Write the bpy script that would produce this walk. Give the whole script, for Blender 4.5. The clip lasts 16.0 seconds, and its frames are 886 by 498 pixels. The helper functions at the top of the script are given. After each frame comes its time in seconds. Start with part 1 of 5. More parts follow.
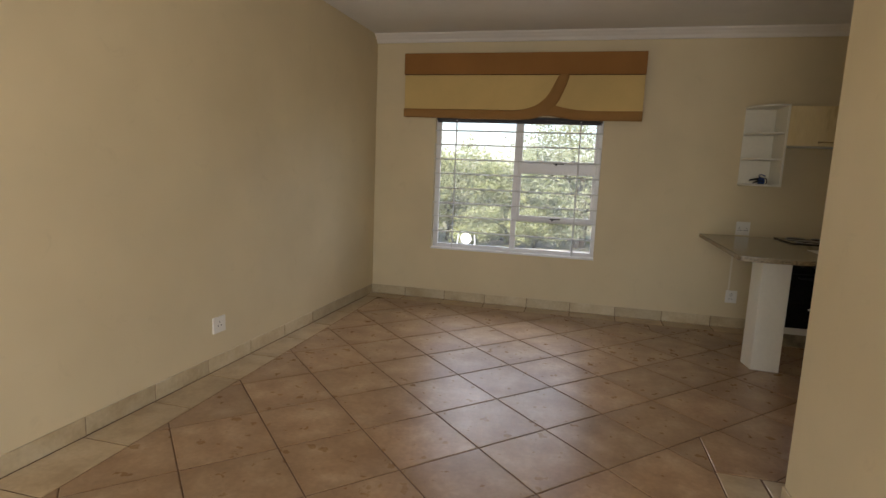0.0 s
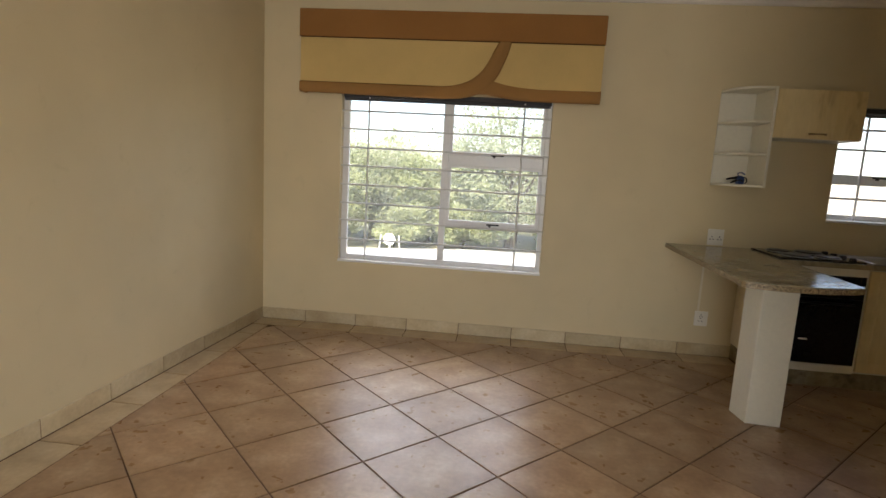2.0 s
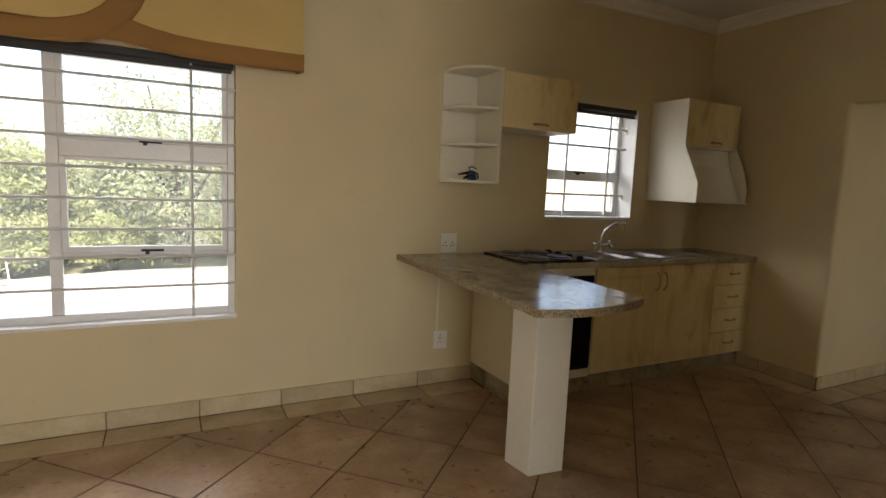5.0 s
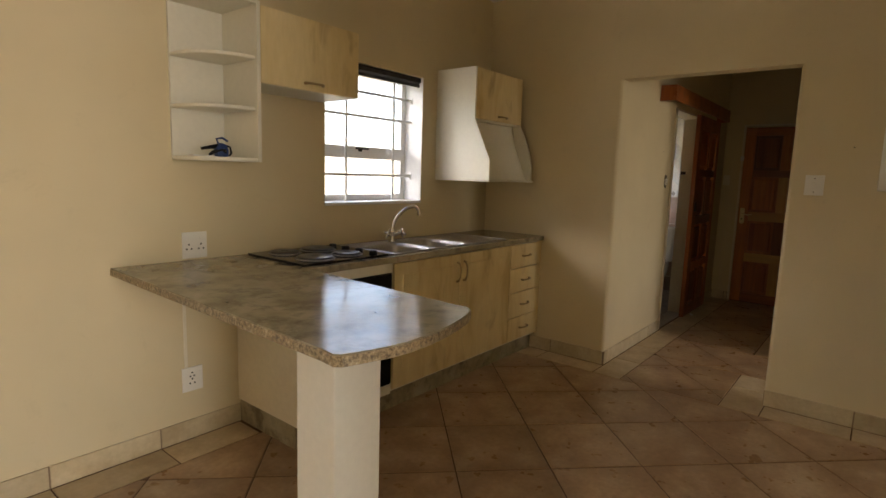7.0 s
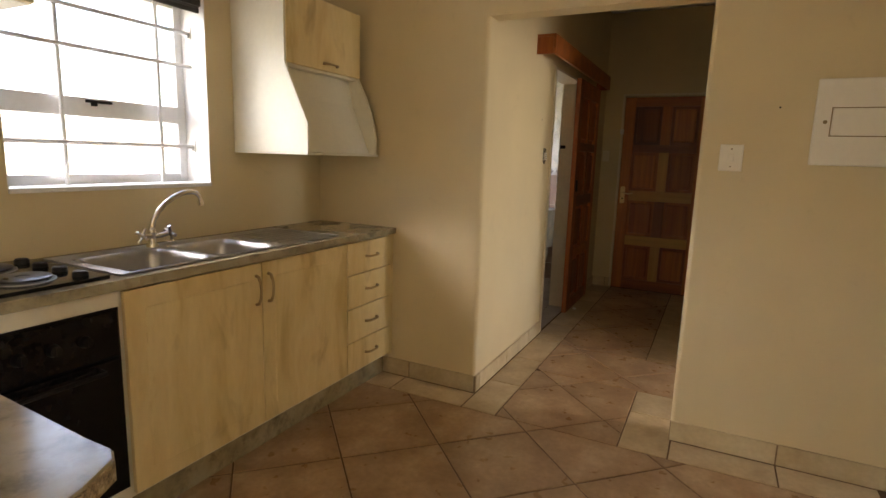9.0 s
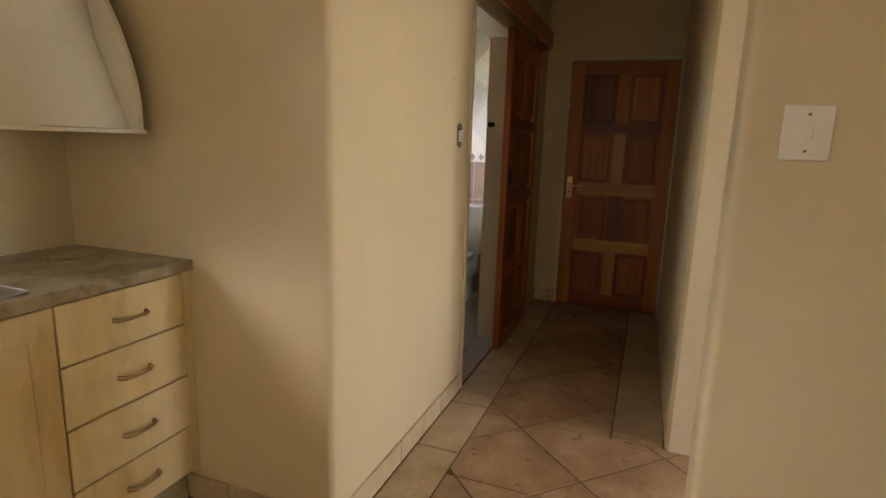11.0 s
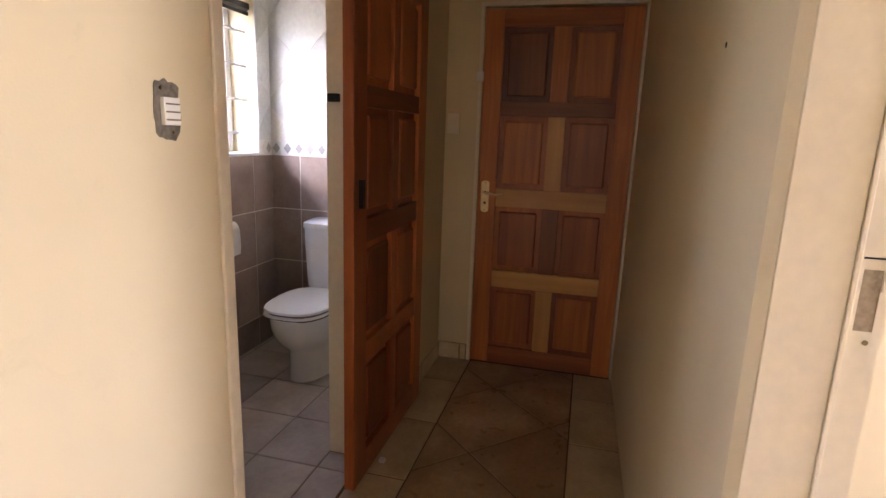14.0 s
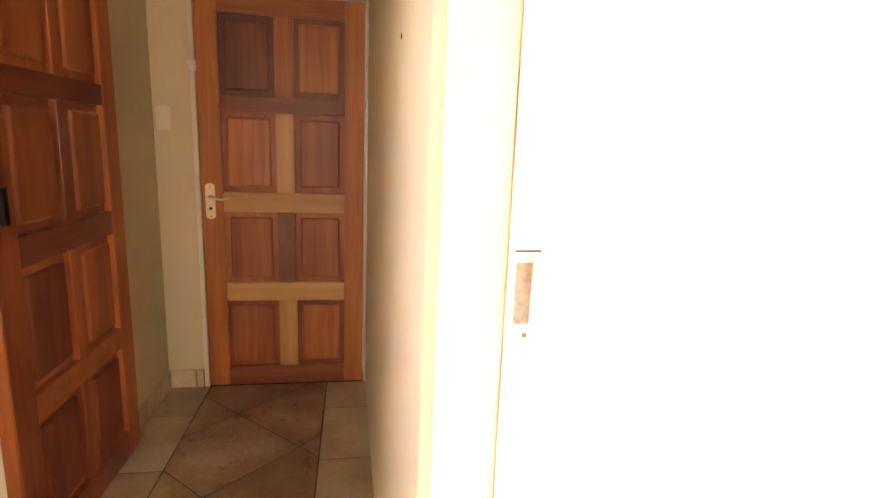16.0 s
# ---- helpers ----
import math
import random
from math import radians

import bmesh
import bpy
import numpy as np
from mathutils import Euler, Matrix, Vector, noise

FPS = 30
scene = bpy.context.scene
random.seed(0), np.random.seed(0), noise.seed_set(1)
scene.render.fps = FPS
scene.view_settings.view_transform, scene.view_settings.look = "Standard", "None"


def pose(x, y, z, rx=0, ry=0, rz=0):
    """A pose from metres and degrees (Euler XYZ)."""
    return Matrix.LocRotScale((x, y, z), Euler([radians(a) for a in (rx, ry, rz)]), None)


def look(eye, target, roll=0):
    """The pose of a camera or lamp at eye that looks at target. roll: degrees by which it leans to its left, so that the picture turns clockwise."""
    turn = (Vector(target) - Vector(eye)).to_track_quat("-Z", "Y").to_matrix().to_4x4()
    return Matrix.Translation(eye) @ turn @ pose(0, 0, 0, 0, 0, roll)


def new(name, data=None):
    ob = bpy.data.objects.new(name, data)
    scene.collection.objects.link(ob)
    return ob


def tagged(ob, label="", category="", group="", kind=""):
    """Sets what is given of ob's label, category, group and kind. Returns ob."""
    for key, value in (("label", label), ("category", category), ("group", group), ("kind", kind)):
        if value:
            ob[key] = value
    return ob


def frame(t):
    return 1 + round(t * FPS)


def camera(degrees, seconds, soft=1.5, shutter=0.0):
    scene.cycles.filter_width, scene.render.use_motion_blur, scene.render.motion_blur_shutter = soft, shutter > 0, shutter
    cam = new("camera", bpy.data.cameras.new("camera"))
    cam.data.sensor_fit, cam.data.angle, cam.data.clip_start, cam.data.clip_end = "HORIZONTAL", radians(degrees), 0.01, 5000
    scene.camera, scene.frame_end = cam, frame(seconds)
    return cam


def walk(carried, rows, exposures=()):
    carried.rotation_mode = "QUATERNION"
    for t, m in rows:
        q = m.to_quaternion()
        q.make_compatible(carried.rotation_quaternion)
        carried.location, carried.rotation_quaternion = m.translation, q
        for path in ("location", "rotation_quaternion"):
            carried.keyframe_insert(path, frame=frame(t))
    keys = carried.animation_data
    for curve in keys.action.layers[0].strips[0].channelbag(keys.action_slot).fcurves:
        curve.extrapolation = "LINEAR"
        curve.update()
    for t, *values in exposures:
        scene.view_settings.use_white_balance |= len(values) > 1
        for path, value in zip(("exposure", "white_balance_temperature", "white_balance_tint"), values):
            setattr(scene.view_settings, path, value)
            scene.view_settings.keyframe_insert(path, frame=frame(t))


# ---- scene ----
cam = camera(78.7, 16.0, 1.5)
PATH = [
    (0, (-0.107, -0.059, 1.429), (-0.577, 1.864, 1.143), 2.4),
    (0.5, (-0.142, 0.278, 1.418), (-0.606, 2.2, 1.12), 2.6),
    (1, (-0.169, 0.598, 1.401), (-0.601, 2.527, 1.097), 2.8),
    (1.5, (-0.202, 0.89, 1.412), (-0.564, 2.834, 1.11), 3.0),
    (2, (-0.258, 1.169, 1.419), (-0.465, 3.137, 1.126), 3.2),
    (2.5, (-0.244, 1.444, 1.413), (-0.295, 3.423, 1.129), 3.2),
    (3, (-0.256, 1.688, 1.433), (-0.141, 3.665, 1.148), 3.2),
    (3.5, (-0.287, 1.9, 1.445), (0.023, 3.856, 1.166), 3.1),
    (4, (-0.26, 2.088, 1.406), (0.23, 4.011, 1.154), 2.9),
    (4.5, (-0.257, 2.284, 1.388), (0.443, 4.141, 1.143), 2.9),
    (5, (-0.257, 2.45, 1.393), (0.651, 4.216, 1.156), 2.5),
    (7.5, (0.4, 3.226, 1.377), (2.021, 4.36, 1.085), 1.8),
    (8, (0.653, 3.313, 1.379), (2.326, 4.363, 1.069), 1.8),
    (8.5, (0.924, 3.403, 1.356), (2.654, 4.353, 1.035), 1.9),
    (9, (1.247, 3.467, 1.346), (3.01, 4.348, 1.012), 1.8),
    (9.5, (1.584, 3.573, 1.344), (3.37, 4.401, 0.989), 2.0),
    (12, (3.273, 3.807, 1.334), (5.127, 4.446, 0.943), 1.7),
    (12.5, (3.575, 3.856, 1.338), (5.432, 4.482, 0.94), 1.9),
    (13, (3.846, 3.843, 1.339), (5.707, 4.454, 0.936), 2.1),
    (13.5, (4.067, 3.819, 1.344), (5.934, 4.407, 0.934), 1.9),
    (14, (4.223, 3.806, 1.351), (6.116, 4.297, 0.936), 2.0),
    (14.5, (4.321, 3.733, 1.343), (6.252, 4.058, 0.935), 2.1),
    (15, (4.36, 3.685, 1.345), (6.315, 3.808, 0.941), 2.2),
    (15.5, (4.375, 3.666, 1.348), (6.332, 3.566, 0.948), 2.1),
    (16, (4.375, 3.647, 1.346), (6.31, 3.316, 0.962), 2.2),
]
EXPOSURES = [(0, 1.1, 6400, 14), (0.5, 1.25, 6400, 14), (1.5, 1.55, 6450, 13), (2.5, 1.2, 6450, 13), (3.5, 0.92, 6550, 13), (5, 1.5, 6750, 13), (7.5, 2.35, 6950, 15), (8.5, 2.72, 6900, 15), (9.5, 3.2, 6800, 16), (12, 3.05, 6350, 20), (12.5, 3.1, 6150, 23), (13, 3.2, 6050, 25), (13.5, 3.55, 5950, 26), (14, 4.15, 5900, 29), (14.5, 4.8, 5850, 33), (15, 5.45, 5900, 31), (16, 5.85, 6000, 30)]
walk(cam, [(t, look(eye, target, roll)) for t, eye, target, roll in PATH], EXPOSURES)

# ---- world, sun, daylight ----
world = bpy.data.worlds.new("world")
scene.world = world
world.use_nodes = True
wt = world.node_tree
sky = wt.nodes.new("ShaderNodeTexSky")
sky.sky_type, sky.sun_disc = "NISHITA", False
SUN_ELEVATION, SUN_FROM = 56.0, 195.0
sky.sun_elevation, sky.sun_rotation = radians(SUN_ELEVATION), radians(SUN_FROM)
wt.nodes["Background"].inputs["Strength"].default_value = 0.15
wt.links.new(sky.outputs["Color"], wt.nodes["Background"].inputs["Color"])

sun = new("sun", bpy.data.lights.new("sun", "SUN"))
sun.data.energy, sun.data.angle, sun.data.color = 5.0, radians(0.5), (1.0, 0.95, 0.86)
sd = Vector((math.sin(radians(SUN_FROM)) * math.cos(radians(SUN_ELEVATION)), math.cos(radians(SUN_FROM)) * math.cos(radians(SUN_ELEVATION)), math.sin(radians(SUN_ELEVATION))))
sun.matrix_world = look(sd * 40, (0, 0, 0))


def daylight(name, eye, target, w, h, watts, colour=(1.0, 0.97, 0.93)):
    lamp = new(name, bpy.data.lights.new(name, "AREA"))
    lamp.data.shape, lamp.data.size, lamp.data.size_y = "RECTANGLE", w, h
    lamp.data.energy, lamp.data.color = watts, colour
    lamp.matrix_world = look(eye, target)
    return lamp


daylight("sky_main_window", (-0.8, 11.0, 4.9), (-0.8, 5.0, 1.0), 9.0, 2.8, 170)
daylight("sky_kitchen_window", (2.7, 6.04, 1.62), (2.7, 4.0, 1.3), 0.78, 0.8, 0.25)
daylight("sky_bath_window", (6.64, 6.02, 1.62), (6.5, 4.0, 1.2), 0.9, 0.8, 0.15)
# added lamp at the unseen rear opening, turned towards the left wall
daylight("sky_rear_assumed", (-0.28, -1.82, 1.15), (-2.0, 2.5, 1.6), 2.0, 2.0, 33, (0.94, 0.97, 1.0))
daylight("sky_side_room", (4.75, -0.1, 1.5), (4.65, 3.0, 1.0), 0.9, 1.4, 7.0)


# ---- helpers ----
def bx(bm, x0, y0, z0, x1, y1, z1, bevel=0.0):
    """A box, its edges rounded by bevel."""
    vs = [bm.verts.new((x, y, z)) for x in (x0, x1) for y in (y0, y1) for z in (z0, z1)]
    fs = [bm.faces.new([vs[i] for i in q]) for q in ((0, 1, 3, 2), (4, 6, 7, 5), (0, 4, 5, 1), (2, 3, 7, 6), (0, 2, 6, 4), (1, 5, 7, 3))]
    if bevel:
        es = {e for f in fs for e in f.edges}
        bmesh.ops.bevel(bm, geom=list(es), offset=bevel, segments=2, affect="EDGES", profile=0.5)
    return bm


def box(x0, y0, z0, x1, y1, z1, bevel=0.0):
    return bx(bmesh.new(), x0, y0, z0, x1, y1, z1, bevel)


def prism(bm, outline, axis, a, b):
    """The outline, in the two other axes, drawn out from a to b along the axis."""
    def at(p, h):
        return {"x": (h, p[0], p[1]), "y": (p[0], h, p[1]), "z": (p[0], p[1], h)}[axis]
    lo = [bm.verts.new(at(p, a)) for p in outline]
    hi = [bm.verts.new(at(p, b)) for p in outline]
    n = len(outline)
    bm.faces.new(lo[::-1]), bm.faces.new(hi)
    for i in range(n):
        bm.faces.new((lo[i], lo[(i + 1) % n], hi[(i + 1) % n], hi[i]))
    bmesh.ops.recalc_face_normals(bm, faces=bm.faces[:])
    return bm


def bevelled(bm, offset, segments=2, least=30):
    es = [e for e in bm.edges if len(e.link_faces) == 2 and e.calc_face_angle(0) > radians(least)]
    bmesh.ops.bevel(bm, geom=es, offset=offset, segments=segments, affect="EDGES", profile=0.5)
    return bm


def tube(bm, points, radius, sides=10, caps=True):
    """A round bar along the points; radius may be one number or one for each point."""
    pts = [Vector(p) for p in points]
    rings = []
    up = None
    for i, p in enumerate(pts):
        d = (pts[min(i + 1, len(pts) - 1)] - pts[max(i - 1, 0)]).normalized()
        if up is None:
            up = d.orthogonal().normalized()
        up = (up - d * up.dot(d)).normalized()
        side = d.cross(up)
        r = radius[i] if isinstance(radius, (list, tuple)) else radius
        rings.append([bm.verts.new(p + (up * math.cos(a) + side * math.sin(a)) * r) for a in [2 * math.pi * k / sides for k in range(sides)]])
    for a, b in zip(rings, rings[1:]):
        for k in range(sides):
            bm.faces.new((a[k], a[(k + 1) % sides], b[(k + 1) % sides], b[k]))
    if caps:
        bm.faces.new(rings[0][::-1]), bm.faces.new(rings[-1])
    return bm


def lathe(bm, cx, cy, profile, sides=32):
    """Turns (radius, height) pairs about an upright axis."""
    rings = []
    for r, h in profile:
        rings.append([bm.verts.new((cx + r * math.cos(2 * math.pi * k / sides), cy + r * math.sin(2 * math.pi * k / sides), h)) for k in range(sides)])
    for a, b in zip(rings, rings[1:]):
        for k in range(sides):
            bm.faces.new((a[k], a[(k + 1) % sides], b[(k + 1) % sides], b[k]))
    bm.faces.new(rings[0][::-1]), bm.faces.new(rings[-1])
    return bm


def loft(bm, rings, caps=True):
    loops = [[bm.verts.new(p) for p in ring] for ring in rings]
    n = len(loops[0])
    for a, b in zip(loops, loops[1:]):
        for k in range(n):
            bm.faces.new((a[k], a[(k + 1) % n], b[(k + 1) % n], b[k]))
    if caps:
        bm.faces.new(loops[0][::-1]), bm.faces.new(loops[-1])
    bmesh.ops.recalc_face_normals(bm, faces=bm.faces[:])
    return bm


def smooth(ob, angle=40):
    """Smooth shading with sharp edges kept."""
    me = ob.data
    for p in me.polygons:
        p.use_smooth = True
    me.set_sharp_from_angle(angle=radians(angle))
    return ob


def mesh_of(name, bm):
    me = bpy.data.meshes.new(name)
    bm.to_mesh(me)
    bm.free()
    return me


def thing(name, x, y, z, label, category, group="", kind=""):
    ob = new(name)
    ob.location = (x, y, z)
    ob.empty_display_size = 0.1
    return tagged(ob, label, category, group, kind)


def hang(ob, parent):
    off = Vector() if parent.parent else parent.location
    ob.parent = parent
    ob.matrix_parent_inverse = Matrix.Translation(-off)
    return ob


def part(name, bm, material, parent=None, label=""):
    ob = new(name, mesh_of(name, bm))
    ob.data.materials.append(material)
    if parent:
        hang(ob, parent)
    return tagged(ob, label)


def structure(name, bm, material, label, category):
    ob = new(name, mesh_of(name, bm))
    ob.data.materials.append(material)
    return tagged(ob, label, category, kind="structure")


# ---- materials ----
class Mat:
    """A node material with small helpers."""

    def __init__(self, name, rough=0.5, metal=0.0, spec=0.5):
        self.m = bpy.data.materials.new(name)
        self.m.use_nodes = True
        self.t = self.m.node_tree
        self.b = self.t.nodes["Principled BSDF"]
        self.b.inputs["Roughness"].default_value = rough
        self.b.inputs["Metallic"].default_value = metal
        self.b.inputs["Specular IOR Level"].default_value = spec
        self.pos = self.t.nodes.new("ShaderNodeTexCoord").outputs["Object"]

    def node(self, kind, **values):
        n = self.t.nodes.new(kind)
        for k, v in values.items():
            n.inputs[k].default_value = v
        return n

    def stretched(self, sx, sy, sz):
        n = self.t.nodes.new("ShaderNodeMapping")
        n.inputs["Scale"].default_value = (sx, sy, sz)
        self.t.links.new(self.pos, n.inputs["Vector"])
        return n.outputs["Vector"]

    def shift(self, rnd, far=37.0):
        """Moves the pattern by a piece's own random number, so that no two pieces look alike."""
        mul, add = self.t.nodes.new("ShaderNodeVectorMath"), self.t.nodes.new("ShaderNodeVectorMath")
        mul.operation, add.operation = "SCALE", "ADD"
        mul.inputs[0].default_value = (far, far * 0.7, far * 0.4)
        self.t.links.new(rnd, mul.inputs["Scale"])
        self.t.links.new(self.pos, add.inputs[0])
        self.t.links.new(mul.outputs[0], add.inputs[1])
        self.pos = add.outputs[0]

    def noise(self, scale, detail=4.0, rough=0.55, vector=None, distortion=0.0):
        n = self.node("ShaderNodeTexNoise", Scale=scale, Detail=detail, Roughness=rough, Distortion=distortion)
        self.t.links.new(vector or self.pos, n.inputs["Vector"])
        return n.outputs["Fac"]

    def halved(self, fac):
        n = self.node("ShaderNodeMath")
        n.operation = "MULTIPLY"
        n.inputs[1].default_value = 0.5
        self.t.links.new(fac, n.inputs[0])
        return n.outputs[0]

    def ramp(self, fac, stops):
        n = self.t.nodes.new("ShaderNodeValToRGB")
        e = n.color_ramp.elements
        while len(e) < len(stops):
            e.new(0.5)
        for k, (p, c) in enumerate(stops):
            e[k].position, e[k].color = p, (*c, 1.0)
        self.t.links.new(fac, n.inputs["Fac"])
        return n.outputs["Color"]

    def mix(self, a, b, fac, mode="MIX"):
        n = self.t.nodes.new("ShaderNodeMix")
        n.data_type, n.blend_type = "RGBA", mode
        for v, i in ((fac, 0), (a, 6), (b, 7)):
            if isinstance(v, (int, float)):
                n.inputs[i].default_value = v
            elif isinstance(v, tuple):
                n.inputs[i].default_value = (*v, 1.0)
            else:
                self.t.links.new(v, n.inputs[i])
        return n.outputs[2]

    def random(self):
        return self.t.nodes.new("ShaderNodeObjectInfo").outputs["Random"]

    def colour(self, c):
        if isinstance(c, tuple):
            self.b.inputs["Base Color"].default_value = (*c, 1.0)
        else:
            self.t.links.new(c, self.b.inputs["Base Color"])
        return self

    def rough(self, fac, lo, hi):
        n = self.node("ShaderNodeMapRange")
        n.inputs["To Min"].default_value, n.inputs["To Max"].default_value = lo, hi
        self.t.links.new(fac, n.inputs["Value"])
        self.t.links.new(n.outputs["Result"], self.b.inputs["Roughness"])
        return self

    def bump(self, fac, strength, distance=0.002):
        n = self.node("ShaderNodeBump", Strength=strength, Distance=distance)
        self.t.links.new(fac, n.inputs["Height"])
        self.t.links.new(n.outputs["Normal"], self.b.inputs["Normal"])
        return self


def scaled(c, k):
    return tuple(min(1.0, v * k) for v in c)


def paint(name, c, rough=0.55, relief=0.25):
    """Rolled wall paint: faint roller grain and slow patchiness."""
    m = Mat(name, rough, spec=0.35)
    slow = m.noise(1.3, 3)
    col = m.ramp(slow, [(0.3, scaled(c, 0.93)), (0.7, scaled(c, 1.04))])
    scuffs = m.noise(7.0, 6, 0.7, None, 0.8)
    m.colour(m.mix(col, scaled(c, 0.72), m.ramp(scuffs, [(0.60, (0, 0, 0)), (0.78, (0.30,) * 3)])))
    m.rough(scuffs, rough - 0.1, rough + 0.15)
    m.bump(m.noise(160, 3, 0.6), relief, 0.0015)
    return m.m


def plain(name, c, rough=0.4, metal=0.0, grain=0.06, scale=40, relief=0.08, spec=0.5):
    m = Mat(name, rough, metal, spec)
    n = m.noise(scale, 4)
    m.colour(m.ramp(n, [(0.25, scaled(c, 1 - grain)), (0.75, scaled(c, 1 + grain))]))
    m.rough(m.noise(scale * 0.4, 3), max(0.03, rough - 0.08), min(1, rough + 0.08))
    if relief:
        m.bump(n, relief, 0.0008)
    return m.m


def timber(name, dark, mid, light, across=26, along=1.6, axis="z", rough=0.4, knots=0.0, vary=0.35):
    """Wood with grain along one axis; each piece has a tone of its own."""
    m = Mat(name, rough)
    s = {"x": (along, across, across), "y": (across, along, across), "z": (across, across, along)}[axis]
    off = m.t.nodes.new("ShaderNodeVectorMath")
    off.operation = "ADD"
    rnd = m.random()
    comb = m.t.nodes.new("ShaderNodeCombineXYZ")
    mul = m.t.nodes.new("ShaderNodeMath")
    mul.operation = "MULTIPLY"
    mul.inputs[1].default_value = 37.0
    m.t.links.new(rnd, mul.inputs[0])
    for k in range(3):
        m.t.links.new(mul.outputs[0], comb.inputs[k])
    m.t.links.new(m.stretched(*s), off.inputs[0])
    m.t.links.new(comb.outputs[0], off.inputs[1])
    v = off.outputs[0]
    grain = m.noise(1.0, 6, 0.6, v, 0.6)
    broad = m.noise(0.22, 3, 0.5, v, 1.2)
    col = m.ramp(grain, [(0.25, dark), (0.5, mid), (0.75, light)])
    col = m.mix(col, m.ramp(broad, [(0.35, dark), (0.65, light)]), 0.45)
    if knots:
        k = m.noise(5.5, 2, 0.4)
        col = m.mix(col, scaled(dark, 0.55), m.ramp(k, [(0.70, (0, 0, 0)), (0.76, (knots, knots, knots))]))
    tone = m.ramp(rnd, [(0.0, (1 - vary, 1 - vary * 1.05, 1 - vary * 0.8)), (0.5, (1, 1, 1)), (1.0, (1 + vary * 0.35, 1 + vary * 0.5, 1 + vary * 0.3))])
    col = m.mix(col, tone, 1.0, "MULTIPLY")
    m.colour(col)
    m.rough(grain, rough - 0.08, rough + 0.12)
    m.bump(grain, 0.12, 0.001)
    return m.m


def tile_glaze(name, a, b, c, rough=0.28, rustic=0.0):
    """Glazed stoneware with cloudy mottling, worn darker blotches and slight waves; rustic: a browner burnt rim on diamond tiles."""
    m = Mat(name, rough)
    rnd = m.random()
    local = m.pos
    m.shift(rnd)
    cloud = m.noise(5.0, 4, 0.5)
    fine = m.noise(40.0, 4, 0.6)
    col = m.ramp(cloud, [(0.30, a), (0.52, b), (0.72, c)])
    col = m.mix(col, scaled(a, 0.72), m.ramp(m.noise(2.2, 3, 0.5), [(0.55, (0, 0, 0)), (0.8, (0.4,) * 3)]))
    if rustic:
        flat = m.t.nodes.new("ShaderNodeVectorMath")
        flat.operation = "ABSOLUTE"
        m.t.links.new(local, flat.inputs[0])
        rim = m.t.nodes.new("ShaderNodeVectorMath")
        rim.operation = "DOT_PRODUCT"
        rim.inputs[1].default_value = (1 / 0.325, 1 / 0.325, 0)
        m.t.links.new(flat.outputs[0], rim.inputs[0])
        wander = m.node("ShaderNodeMath")
        wander.operation = "ADD"
        m.t.links.new(rim.outputs["Value"], wander.inputs[0])
        m.t.links.new(m.noise(6.0, 3, 0.5), wander.inputs[1])
        col = m.mix(col, scaled(a, 0.8), m.ramp(m.halved(wander.outputs[0]), [(0.52, (0, 0, 0)), (0.80, (rustic,) * 3)]))
        pits = m.noise(170.0, 2, 0.5)
        worn = m.noise(3.0, 3, 0.5)
        marks = m.mix(m.ramp(pits, [(0.60, (0, 0, 0)), (0.70, (0.25,) * 3)]), m.ramp(worn, [(0.52, (0, 0, 0)), (0.66, (1, 1, 1))]), 1.0, "MULTIPLY")
        col = m.mix(col, scaled(a, 0.5), marks)
    col = m.mix(col, m.ramp(fine, [(0.3, (0.88 if rustic else 0.92,) * 3), (0.7, (1.07 if rustic else 1.04,) * 3)]), 1.0, "MULTIPLY")
    col = m.mix(col, m.ramp(rnd, [(0.0, (0.86,) * 3), (1.0, (1.08,) * 3)]), 1.0, "MULTIPLY")
    m.colour(col)
    m.rough(m.noise(14, 3, 0.5), rough - 0.05, rough + 0.08)
    m.bump(m.noise(9, 3, 0.5), 0.05, 0.003)
    return m.m


WALL = paint("cream_wall_paint", (0.665, 0.56, 0.355))
HALL_WALL = WALL
# wall cream with the side room's bleached brightness put into its colour
SIDE_WALL = paint("cream_paint_lit", (0.73, 0.655, 0.50))
WHITE_CEILING = paint("ceiling_paint", (0.74, 0.72, 0.67), 0.7)
CORNICE = paint("cornice_plaster", (0.78, 0.74, 0.67), 0.6, 0.1)
WHITE_FRAME = plain("white_enamel", (0.74, 0.74, 0.74), 0.32, grain=0.04)
STEEL_FRAME = plain("cream_frame_enamel", (0.73, 0.66, 0.52), 0.35, grain=0.05)
BAR = plain("grey_bar_paint", (0.60, 0.60, 0.58), 0.4, grain=0.1)
BLACK_PLASTIC = plain("black_plastic", (0.010, 0.010, 0.011), 0.4, grain=0.2, spec=0.25)
FLOOR_TILE = tile_glaze("floor_tile_glaze", (0.31, 0.185, 0.10), (0.405, 0.265, 0.152), (0.49, 0.35, 0.22), 0.28, 0.5)
BORDER_TILE = tile_glaze("border_tile_glaze", (0.41, 0.30, 0.175), (0.53, 0.41, 0.255), (0.60, 0.49, 0.33), 0.34)
SKIRT_GROUT = plain("skirting_mortar", (0.24, 0.17, 0.105), 0.9, grain=0.2, scale=60)
SKIRT_TILE = tile_glaze("skirting_tile_glaze", (0.46, 0.35, 0.205), (0.555, 0.45, 0.28), (0.615, 0.52, 0.35), 0.4)
GROUT = plain("brown_grout", (0.115, 0.064, 0.033), 0.9, grain=0.25, scale=60)


